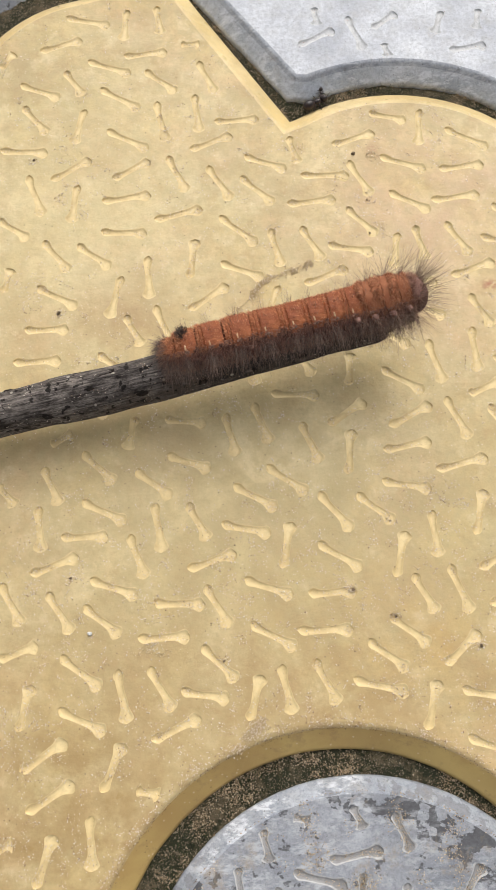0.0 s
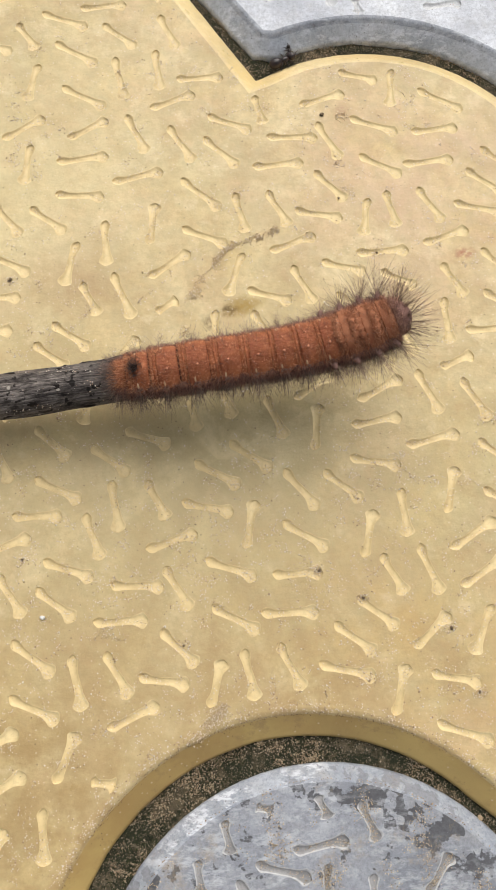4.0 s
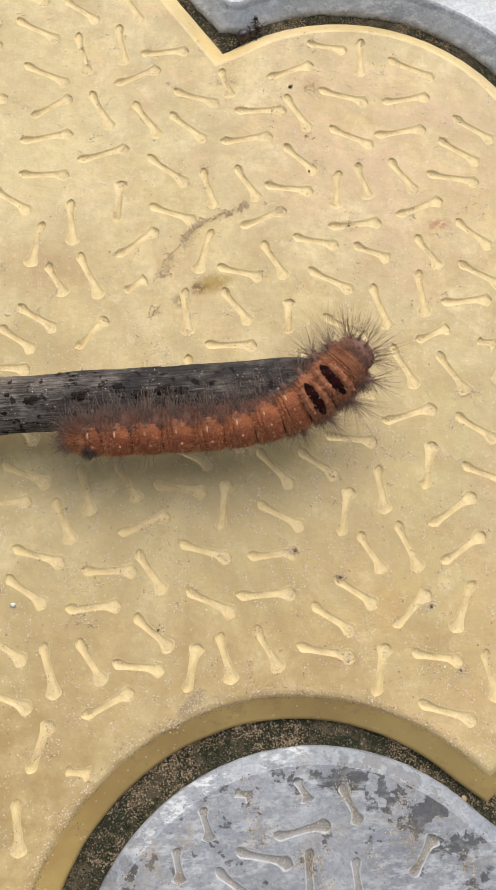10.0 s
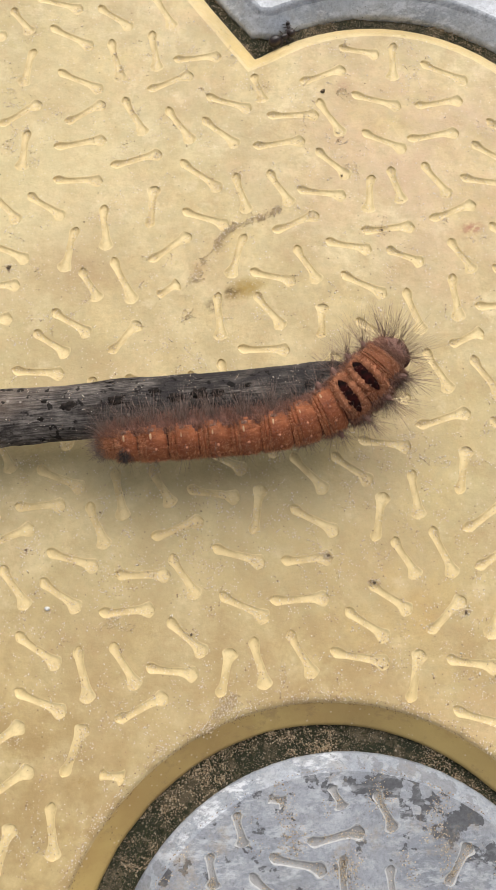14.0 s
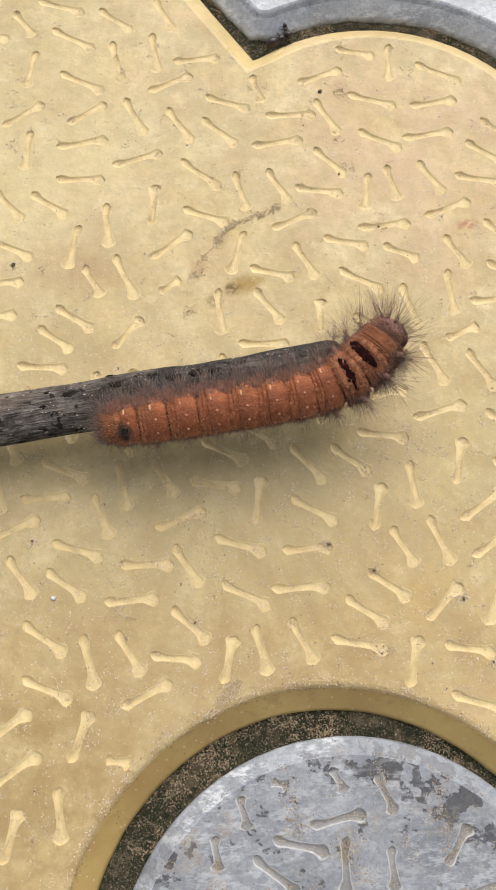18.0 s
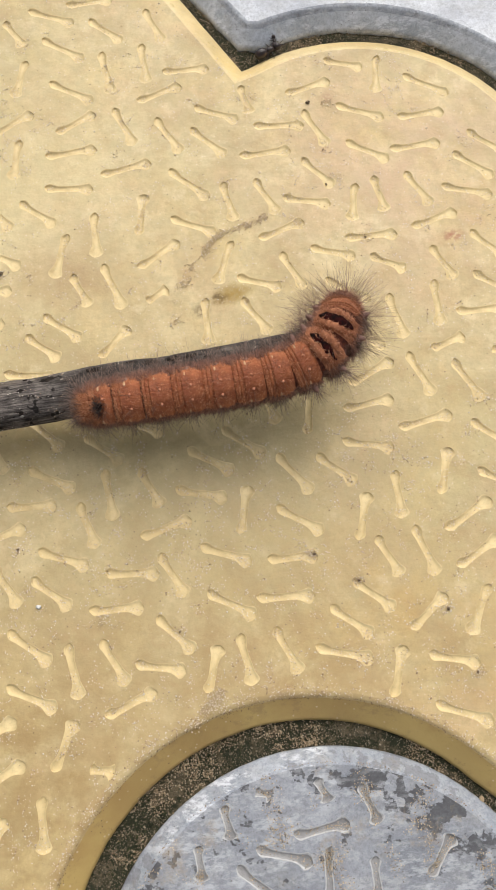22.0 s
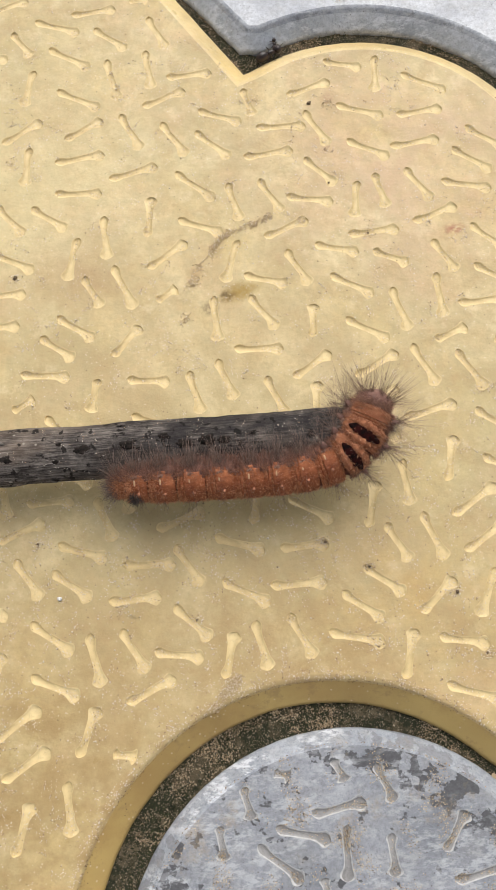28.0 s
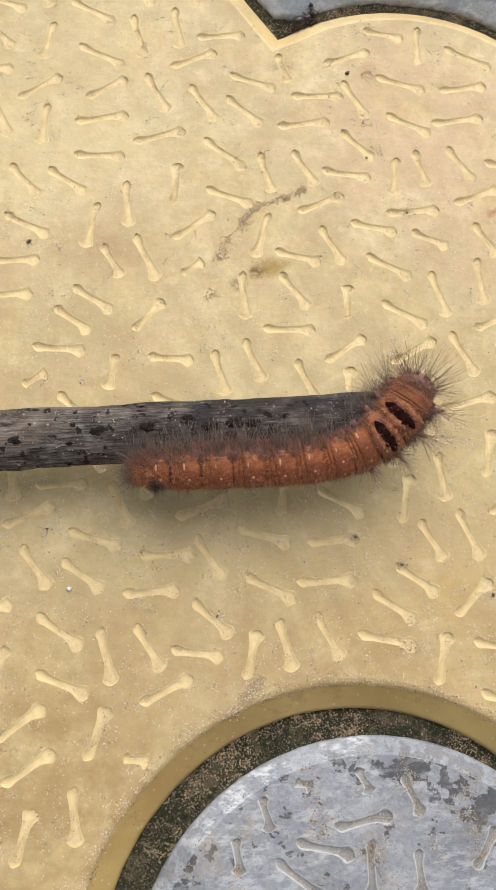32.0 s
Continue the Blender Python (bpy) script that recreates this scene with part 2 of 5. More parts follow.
def mat_skin():
    m = Mat("orange_velvet_skin", 0.62, 0.35)
    c = m.mix(m.ramp(m.noise(240, 4), 0.35, 0.65), (0.27, 0.074, 0.027), (0.44, 0.145, 0.054))
    c = m.mix(m.math("MULTIPLY", m.ramp(m.noise(900, 5, 0.75, (0.6, 1.2, 1.2)), 0.46, 0.64), 0.65), c, (0.15, 0.038, 0.017))
    c = m.mix(m.math("MULTIPLY", m.ramp(m.noise(1500, 4, 0.8), 0.56, 0.70), 0.55), c, (0.70, 0.33, 0.16))
    m.color(c)
    m.bump(m.math("ADD", m.noise(800, 5, 0.7, (0.6, 1.2, 1.2)), m.math("MULTIPLY", m.noise(300, 3), 0.8)), 0.9, 0.0006)
    return m.m


def mat_plain(name, a, b, scale, rough, spec=0.3, bump=0.00008):
    m = Mat(name, rough, spec)
    m.color(m.mix(m.ramp(m.noise(scale, 4), 0.35, 0.65), a, b))
    m.bump(m.noise(scale * 4, 4, 0.7), 0.6, bump)
    return m.m


def mat_strands(name, a, b, rough=0.5):
    """Hairs or grains: every island takes its own shade."""
    m = Mat(name, rough, 0.35)
    g = m.t.nodes.new("ShaderNodeNewGeometry")
    m.color(m.mix(g.outputs["Random Per Island"], a, b))
    return m.m


def mat_grains(name, shades):
    m = Mat(name, 0.8, 0.3)
    g = m.t.nodes.new("ShaderNodeNewGeometry")
    r = m.t.nodes.new("ShaderNodeValToRGB")
    r.color_ramp.interpolation = "CONSTANT"
    for i, s in enumerate(shades):
        e = r.color_ramp.elements[i] if i < 2 else r.color_ramp.elements.new(0.5)
        e.position, e.color = i / len(shades), (*s, 1)
    m.t.links.new(g.outputs["Random Per Island"], r.inputs[0])
    m.color(r.outputs[0])
    return m.m


M_YELLOW = mat_yellow("cast_yellow_concrete", True)
M_RIB = mat_yellow("clean_yellow_imprint", False, 1.16)
M_SHADED_OCHRE = mat_shaded_ochre()
# Brightened yellow: light on the upward-facing bevel, put into the colour.
M_LIT_LIP = mat_yellow("lit_yellow_lip", False, 1.16)
M_GREY = mat_grey("worn_grey_concrete", (0.23, 0.245, 0.275), (0.37, 0.385, 0.42), 1.0, (0.075, 0.076, 0.082), 0.4)
# Chalky wear, on a base lightened to show the bevel catching light.
M_WORN_LIT_RIM = mat_grey("chalky_lit_grey_rim", (0.27, 0.295, 0.34), (0.46, 0.49, 0.54), 0.5, (0.13, 0.13, 0.135), 1.0)
M_GREY_RIB = mat_grey("grey_imprint_floor", (0.24, 0.235, 0.235), (0.42, 0.41, 0.40), 0.3, (0.15, 0.14, 0.12))
M_GREY_WALL = mat_grey("pale_imprint_side", (0.44, 0.44, 0.445), (0.66, 0.66, 0.65), 0.0, (0.3, 0.3, 0.3))
M_PALE = mat_grey("pale_grey_concrete", (0.46, 0.48, 0.53), (0.78, 0.80, 0.83), 0.2, (0.3, 0.3, 0.3))
M_RIM = mat_grey("dirty_grey_rim", (0.34, 0.37, 0.415), (0.58, 0.61, 0.655), 0.3, (0.16, 0.16, 0.16), 0.7)
M_DARK_EDGE = mat_grey("dirt_darkened_edge", (0.22, 0.24, 0.275), (0.48, 0.505, 0.55), 0.5, (0.12, 0.12, 0.125), 0.4)
M_PALE_RIB = mat_grey("pale_grey_rib", (0.55, 0.56, 0.58), (0.74, 0.74, 0.72), 0.0, (0.3, 0.3, 0.3))
M_JOINT = mat_joint()
M_BARK = mat_bark()
M_KNOT = mat_plain("black_knot", (0.006, 0.005, 0.004), (0.03, 0.022, 0.018), 900, 0.85, 0.2, 0.0004)
M_CUT = mat_plain("dry_cut_wood", (0.12, 0.09, 0.065), (0.28, 0.22, 0.16), 600, 0.9)
M_SKIN = mat_skin()
M_BELLY = mat_plain("brown_skin", (0.075, 0.034, 0.026), (0.17, 0.08, 0.058), 500, 0.8)
M_CREASE = mat_plain("dark_crease", (0.06, 0.018, 0.011), (0.16, 0.046, 0.026), 1500, 0.85)
M_THORAX = mat_plain("brown_thorax_skin", (0.24, 0.082, 0.036), (0.40, 0.165, 0.082), 450, 0.8)
M_PALEFUZZ = mat_strands("pale_brown_fuzz", (0.26, 0.085, 0.038), (0.74, 0.37, 0.20))
M_BASEFUZZ = mat_strands("brown_fuzz", (0.14, 0.058, 0.040), (0.42, 0.22, 0.155))
M_HEADFUZZ = mat_strands("pale_brown_head_fuzz", (0.20, 0.088, 0.058), (0.58, 0.33, 0.23))
M_HEAD = mat_plain("brown_head", (0.17, 0.085, 0.066), (0.36, 0.21, 0.17), 420, 0.6)
M_PAD = mat_plain("black_velvet", (0.005, 0.003, 0.003), (0.035, 0.006, 0.005), 700, 0.95, 0.1, 0.0004)
M_WART = mat_plain("pale_wart", (0.42, 0.15, 0.075), (0.62, 0.30, 0.18), 900, 0.7)
M_KNOB = mat_plain("grey_brown_knob", (0.16, 0.075, 0.052), (0.40, 0.25, 0.18), 1800, 0.7)
M_MARK = mat_plain("cream_mark", (0.52, 0.33, 0.18), (0.72, 0.52, 0.33), 900, 0.6)
M_FUZZ = mat_strands("orange_fuzz", (0.34, 0.10, 0.037), (0.84, 0.42, 0.22))
M_TUFT = mat_strands("black_bristles", (0.012, 0.009, 0.008), (0.16, 0.12, 0.10))
M_HAIR = mat_strands("grey_brown_hair", (0.060, 0.036, 0.029), (0.34, 0.235, 0.185))
M_DARKHAIR = mat_strands("dark_hair", (0.085, 0.05, 0.038), (0.33, 0.21, 0.155))
M_TAN = mat_grains("tan_sand", [(0.74, 0.61, 0.42), (0.60, 0.47, 0.29), (0.52, 0.39, 0.24), (0.84, 0.75, 0.60), (0.36, 0.26, 0.15)])
M_SAND = mat_grains("sand", [(0.76, 0.64, 0.50), (0.50, 0.36, 0.24), (0.28, 0.18, 0.11), (0.78, 0.70, 0.59), (0.30, 0.20, 0.12), (0.66, 0.52, 0.40), (0.10, 0.07, 0.05)])
M_BROWNSAND = mat_grains("brown_sand", [(0.50, 0.38, 0.24), (0.36, 0.26, 0.15), (0.62, 0.50, 0.34), (0.17, 0.12, 0.07), (0.42, 0.31, 0.18)])
M_LUMPS = mat_grains("tan_joint_sand", [(0.46, 0.35, 0.22), (0.34, 0.25, 0.15), (0.56, 0.45, 0.31), (0.22, 0.16, 0.10)])
M_RIMSOIL = mat_grains("brown_soil", [(0.30, 0.19, 0.09), (0.20, 0.125, 0.06), (0.42, 0.29, 0.15), (0.13, 0.085, 0.045)])
M_JSAND = mat_grains("joint_grit", [(0.44, 0.36, 0.25), (0.30, 0.235, 0.15), (0.19, 0.15, 0.10), (0.09, 0.085, 0.06), (0.54, 0.46, 0.34)])
M_MOSS = mat_strands("dark_moss", (0.018, 0.022, 0.010), (0.065, 0.075, 0.030), 0.9)
M_CHIP = mat_plain("white_chip", (0.72, 0.70, 0.66), (0.84, 0.82, 0.78), 900, 0.6)
M_CRUMB = mat_plain("dark_soil", (0.07, 0.048, 0.03), (0.34, 0.25, 0.16), 2600, 0.95, 0.1, 0.0003)
M_PEBBLE = mat_plain("tan_pebble", (0.42, 0.31, 0.19), (0.58, 0.46, 0.31), 900, 0.8, 0.2)
M_ANT = mat_plain("dark_chitin", (0.012, 0.008, 0.007), (0.035, 0.018, 0.014), 900, 0.3, 0.5)


# ---- mesh helpers ----
def mesh_of(name, verts, faces, mats, smooth=True, face_mat=None):
    me = bpy.data.meshes.new(name)
    me.from_pydata([tuple(v) for v in verts], [], [tuple(f) for f in faces])
    for m in mats if isinstance(mats, (list, tuple)) else [mats]:
        me.materials.append(m)
    if smooth:
        me.polygons.foreach_set("use_smooth", [True] * len(me.polygons))
    if face_mat is not None:
        me.polygons.foreach_set("material_index", face_mat)
    me.update()
    return me


def part(name, me, parent, m=None, label="", kind=""):
    """One mesh object under a thing or under a part, at the pose m in its parent's space."""
    ob = new(name, me)
    ob.parent = parent
    if m is not None:
        ob.matrix_basis = m
    return tagged(ob, label, kind=kind)


def tube(path, radii, sides=12, caps=True):
    """Rings of an ellipse round a straight or bent path of (x, y, z); radii: one (ry, rz) a ring, across the x axis."""
    verts, faces = [], []
    for (x, y, z), (a, b) in zip(path, radii):
        for k in range(sides):
            w = 2 * math.pi * k / sides
            verts.append((x, y + a * math.cos(w), z + b * math.sin(w)))
    for i in range(len(path) - 1):
        for k in range(sides):
            k2 = (k + 1) % sides
            faces.append((i * sides + k, (i + 1) * sides + k, (i + 1) * sides + k2, i * sides + k2))
    if caps:
        faces.append(tuple(range(sides)))
        faces.append(tuple(range((len(path) - 1) * sides, len(path) * sides))[::-1])
    return verts, faces


def blob(rx, ry, rz, sides=14, rings=9, rough=0.0, seed=0, freq=1.0):
    verts, faces = [(0, 0, -rz)], []
    for i in range(1, rings):
        a = -math.pi / 2 + math.pi * i / rings
        for k in range(sides):
            w = 2 * math.pi * k / sides
            p = Vector((math.cos(a) * math.cos(w), math.cos(a) * math.sin(w), math.sin(a)))
            s = 1 + rough * noise.noise(p * freq + Vector((seed * 7.3, seed, 0)))
            verts.append((p.x * rx * s, p.y * ry * s, p.z * rz * s))
    verts.append((0, 0, rz))
    for k in range(sides):
        k2 = (k + 1) % sides
        faces.append((0, 1 + k2, 1 + k))
        for i in range(rings - 2):
            a, b = 1 + i * sides, 1 + (i + 1) * sides
            faces.append((a + k, a + k2, b + k2, b + k))
        a = 1 + (rings - 2) * sides
        faces.append((a + k, a + k2, len(verts) - 1))
    return verts, faces


def strands(name, roots, dirs, lengths, width, bend, mat, rng):
    """Thin tapered three-sided hairs; bend: how far the tips droop along the given vector."""
    n = len(roots)
    roots, dirs, lengths = np.asarray(roots, float), np.asarray(dirs, float), np.asarray(lengths, float)[:, None]
    dirs /= np.linalg.norm(dirs, axis=1)[:, None]
    side = np.cross(dirs, rng.normal(size=(n, 3)))
    side /= np.linalg.norm(side, axis=1)[:, None]
    other = np.cross(dirs, side)
    bend = np.asarray(bend, float)
    if bend.ndim == 1:
        bend = np.tile(bend, (n, 1))
    verts = np.zeros((n, 10, 3))
    for j, (s, w) in enumerate(((0.0, 1.0), (0.35, 0.9), (0.75, 0.65))):
        mid = roots + dirs * lengths * s + bend * lengths * s * s
        for k in range(3):
            a = 2 * math.pi * k / 3
            verts[:, j * 3 + k] = mid + (side * math.cos(a) + other * math.sin(a)) * width * w / 2
    verts[:, 9] = roots + dirs * lengths + bend * lengths
    pat = []
    for j in range(2):
        for k in range(3):
            k2 = (k + 1) % 3
            a, b = j * 3, j * 3 + 3
            pat += [(a + k, a + k2, b + k2), (a + k, b + k2, b + k)]
    pat += [(6, 7, 9), (7, 8, 9), (8, 6, 9)]
    faces = (np.array(pat)[None] + (np.arange(n) * 10)[:, None, None]).reshape(-1, 3)
    return raw_mesh(name, verts.reshape(-1, 3), faces, mat)


def raw_mesh(name, verts, tris, mat, smooth=False):
    me = bpy.data.meshes.new(name)
    me.vertices.add(len(verts))
    me.vertices.foreach_set("co", np.asarray(verts, np.float32).ravel())
    me.loops.add(len(tris) * 3)
    me.loops.foreach_set("vertex_index", np.asarray(tris, np.int32).ravel())
    me.polygons.add(len(tris))
    me.polygons.foreach_set("loop_start", np.arange(0, len(tris) * 3, 3, dtype=np.int32))
    me.materials.append(mat)
    if smooth:
        me.polygons.foreach_set("use_smooth", [True] * len(tris))
    me.update(calc_edges=True)
    return me


def grains(name, xyz, sizes, mat, rng, flat=0.7):
    """Small rough stones: squashed octahedra, turned at random."""
    n = len(xyz)
    base = np.array([(1, 0, 0), (-1, 0, 0), (0, 1, 0), (0, -1, 0), (0, 0, 1), (0, 0, -1)], float)
    tri = np.array([(0, 2, 4), (2, 1, 4), (1, 3, 4), (3, 0, 4), (2, 0, 5), (1, 2, 5), (3, 1, 5), (0, 3, 5)])
    v = base[None] * rng.uniform(0.6, 1.25, (n, 6, 1))
    a = rng.uniform(0, 2 * math.pi, n)
    c, s = np.cos(a)[:, None], np.sin(a)[:, None]
    v = np.stack([v[..., 0] * c - v[..., 1] * s, v[..., 0] * s + v[..., 1] * c, v[..., 2] * flat], -1)
    v = v * np.asarray(sizes)[:, None, None] / 2 + np.asarray(xyz)[:, None]
    return raw_mesh(name, v.reshape(-1, 3), (tri[None] + (np.arange(n) * 6)[:, None, None]).reshape(-1, 3), mat)


# ---- the paving ----
def arc(cx, cy, r, a0, a1, n=24):
    return [(cx + r * math.cos(radians(a0 + (a1 - a0) * i / n)), cy + r * math.sin(radians(a0 + (a1 - a0) * i / n))) for i in range(n + 1)]


def line(*pts, step=0.006):
    out = []
    for (x0, y0), (x1, y1) in zip(pts, pts[1:]):
        k = max(1, round(math.hypot(x1 - x0, y1 - y0) / step))
        out += [(x0 + (x1 - x0) * i / k, y0 + (y1 - y0) * i / k) for i in range(k)]
    return out + [pts[-1]]


def ring(*pieces):
    """One closed outline, counterclockwise, without doubled points."""
    out = []
    for p in (q for piece in pieces for q in piece):
        if not out or math.hypot(p[0] - out[-1][0], p[1] - out[-1][1]) > 0.0006:
            out.append(p)
    if math.hypot(out[0][0] - out[-1][0], out[0][1] - out[-1][1]) < 0.0006:
        out.pop()
    area = sum(a[0] * b[1] - b[0] * a[1] for a, b in zip(out, out[1:] + out[:1]))
    return out if area > 0 else out[::-1]


def grown(outline, d):
    """The outline moved outwards by d, with mitred corners."""
    p = np.array(outline)
    e1, e2 = p - np.roll(p, 1, 0), np.roll(p, -1, 0) - p
    e1 /= np.linalg.norm(e1, axis=1)[:, None]
    e2 /= np.linalg.norm(e2, axis=1)[:, None]
    n1, n2 = np.stack([e1[:, 1], -e1[:, 0]], 1), np.stack([e2[:, 1], -e2[:, 0]], 1)
    m = n1 + n2
    m /= np.maximum((m * n1).sum(1), 0.55)[:, None]
    return p + m * d


def inside(outline, pts):
    p, q = np.array(outline), np.roll(np.array(outline), -1, 0)
    x, y = pts[:, 0][:, None], pts[:, 1][:, None]
    cross = ((p[:, 1] > y) != (q[:, 1] > y)) & (x < (q[:, 0] - p[:, 0]) * (y - p[:, 1]) / (q[:, 1] - p[:, 1] + 1e-12) + p[:, 0])
    return cross.sum(1) % 2 == 1


PROFILE = [(-0.0012, 0.0), (-0.0004, -0.00008), (0.0001, -0.00035), (0.0006, -0.0008), (0.0012, -0.0013), (0.0053, -0.0045), (0.0058, -0.0050), (0.0062, -0.0058), (0.0063, -0.0068), (0.0066, -0.030)]


def hollow_shape(length):
    """Half widths of a bone-shaped imprint along its length: rows of (x, sway, half width, depth)."""
    half, rows, n = length / 2, [], 23
    for i in range(n):
        u = -1 + 2 * i / (n - 1)
        u = math.sin(math.pi / 2 * u)
        knob = math.exp(-((abs(u) - 0.80) / 0.24) ** 2)
        w = (0.00100 + 0.00018 * u) + knob * (0.00080 + 0.00022 * u)
        w *= math.sqrt(max(0.03, 1 - max(0.0, (abs(u) - 0.76) / 0.24) ** 2))
        rows.append((u * half, 0.0004 * math.sin(u * 2.6), w, (0.00037 + 0.00020 * knob) * (0.0 if i in (0, n - 1) else 1.0)))
    return rows


def hollow_fall(v):
    """Share of an imprint's depth at v, 0 on its midline and 1 at its edge: steep sides, a gently dished floor."""
    e = np.clip((1 - v) / 0.62, 0, 1)
    return e * e * (3 - 2 * e) * (1 - 0.12 * v)


def hollow_mesh(length, mat, wall=None):
    key = ("imprint", length, mat.name)
    if key not in MADE:
        verts, faces, slots = [], [], []
        rows, across = hollow_shape(length), (-1, -0.94, -0.84, -0.70, -0.52, -0.26, 0, 0.26, 0.52, 0.70, 0.84, 0.94, 1)
        m = len(across)
        for x, sway, w, d in rows:
            for v in across:
                verts.append((x, sway + w * v, -d * hollow_fall(abs(v))))
        for i in range(len(rows) - 1):
            for j in range(m - 1):
                a = i * m + j
                faces.append((a, a + m, a + m + 1, a + 1))
                slots.append(0 if 3 <= j <= 8 else 1)
        MADE[key] = mesh_of("imprint", verts, faces, [mat, wall or mat], True, slots)
    return MADE[key]


def hollow_edge(x, y, turn, length):
    rows = hollow_shape(length)
    pts = [(r[0], r[1] - r[2]) for r in rows] + [(r[0], r[1] + r[2]) for r in rows[::-1]]
    c, s = math.cos(radians(turn)), math.sin(radians(turn))
    return np.array([(x + p * c - q * s, y + p * s + q * c) for p, q in pts])


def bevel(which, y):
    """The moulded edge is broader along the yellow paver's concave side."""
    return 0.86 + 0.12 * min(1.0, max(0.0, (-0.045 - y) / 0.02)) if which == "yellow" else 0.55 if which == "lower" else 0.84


def paver(outline, top, mat, label, which="", inner=None, rim_mat=None, low_mat=None, edge_mat=None, wall=None):
    """A cast paver: bevelled rim, flat top cut open for its bone-shaped imprints, each imprint a part."""
    verts, faces, n = [], [], len(outline)
    for d, z in PROFILE:
        for (x, y), (xo, yo) in zip(grown(outline, d), outline):
            k = bevel(which, yo)
            x, y, z2 = xo + (x - xo) * k, yo + (y - yo) * k, z * k if z > -0.02 else z
            w = 0.00012 * noise.noise(Vector((x * 160, y * 160, d * 300))) + 0.00006 * noise.noise(Vector((x * 700, y * 700, d * 300)))
            verts.append((x + w, y - w, top + z2 + (w if z < 0 else 0)))
    for r in range(len(PROFILE) - 1):
        for i in range(n):
            j = (i + 1) % n
            faces.append((r * n + i, (r + 1) * n + i, (r + 1) * n + j, r * n + j))
    rim = np.array([v[:2] for v in verts[:n]])
    safe = grown(outline, PROFILE[0][0] - 0.0003)
    polys, kept = [rim], []
    for x, y, turn, length in IMPRINTS.get(which, ()):
        x, y = x / 1000, y / 1000
        for size in (length * 1.02, length * 0.8, length * 0.6, 4.0, 3.0):
            size = round(max(size, 3.0)) / 1000
            e = hollow_edge(x, y, turn, size)
            if inside(safe, e).all() and not any(np.hypot(x - k[0], y - k[1]) < 0.016 and (inside(p, e).any() or inside(e, p).any()) for k, p in zip(kept, polys[1:])):
                polys.append(e), kept.append((x, y, turn, size))
                break
    pts = [Vector(p) for q in polys for p in q]
    loops, at = [], 0
    for q in polys:
        loops.append(list(range(at, at + len(q))))
        at += len(q)
    co, _, tris, _, _, owner = geometry.delaunay_2d_cdt(pts, [], loops, 1, 1e-7)
    base = len(verts)
    verts += [(p.x, p.y, top) for p in co]
    faces += [tuple(base + i for i in t) for t, o in zip(tris, owner) if list(o) == [0]]
    skirt = (len(PROFILE) - 1) * n
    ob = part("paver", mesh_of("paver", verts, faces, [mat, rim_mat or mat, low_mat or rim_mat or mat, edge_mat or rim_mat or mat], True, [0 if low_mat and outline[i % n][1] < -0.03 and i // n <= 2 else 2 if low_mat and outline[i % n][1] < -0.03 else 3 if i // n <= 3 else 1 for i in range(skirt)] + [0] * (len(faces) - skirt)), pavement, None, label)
    for x, y, turn, size in kept:
        part("imprint", hollow_mesh(size, inner, wall), ob, pose(x, y, top, 0, 0, turn))
    HOLLOWS[which] = kept
    return ob


MADE, HOLLOWS, IMPRINTS = {}, {}, {"yellow": [], "upper": [], "lower": []}


def ribs(which, *rows):
    """Imprints of a paver: rows of x, y (millimetres), turn (degrees) and length (millimetres)."""
    IMPRINTS[which] += rows


ribs("yellow", (-73.5,141.4,45,7.1), (-56.5,146.3,11,13.4), (-47.9,155.1,-19,14.3), (-35.9,153.2,-101,11.3), (-29.4,141.9,0,13.8), (-25.1,154.7,-88,10.8), (-15.0,145.0,-13,6.2), (-64.2,119.0,-57,12.5), (-62.9,129.4,-28,13.7), (-52.2,132.0,-63,11.1), (-50.4,116.1,-110,12.7), (-41.0,137.3,-26,14.5), (-37.6,125.6,-37,14.3), (-24.8,116.8,-83,14.8), (-24.7,131.5,-45,12.8), (-13.5,119.3,-89,13.7), (-10.1,132.5,-71,13.2), (-1.1,116.2,-3,13.8), (46.1,115.5,-22,11.6), (-67.4,107.8,-10,14.5))
ribs("yellow", (-63.6,92.4,-75,14.3), (-52.7,100.9,25,13.8), (-51.6,89.1,-103,13.2), (-35.7,90.4,2,14.4), (-35.3,110.7,-34,14.6), (-34.1,100.1,22,13.1), (-20.1,98.1,-70,14.2), (-9.3,108.7,15,13.7), (-7.2,94.4,-64,13.7), (4.3,91.4,-49,14.0), (7.2,100.8,-27,13.9), (16.0,105.0,-82,10.0), (25.3,95.6,-7,14.5), (34.9,108.1,11,14.0), (35.9,94.2,-67,13.4), (49.5,98.9,-25,14.4), (55.6,111.3,-101,12.7), (67.4,96.9,0,13.6), (70.0,106.8,-34,14.3), (92.7,93.0,-66,4.5))
ribs("yellow", (-71.3,64.5,67,8.3), (-70.0,81.3,-41,12.0), (-56.9,71.8,-57,12.8), (-45.5,71.3,-43,13.0), (-36.5,78.7,-9,13.3), (-29.2,63.7,-92,13.3), (-19.9,84.2,8,14.6), (-16.0,69.2,77,12.7), (-2.0,78.1,-46,14.5), (-1.3,64.8,-28,14.0), (9.1,71.8,-82,12.8), (20.0,72.8,-67,12.8), (20.7,86.8,0,14.9), (31.5,70.6,-17,14.1), (35.4,79.5,-53,13.0), (44.9,69.4,-105,12.1), (50.5,85.7,-34,14.2), (52.5,71.6,-83,12.2), (63.9,72.6,-64,12.7), (64.6,86.5,1,14.7))
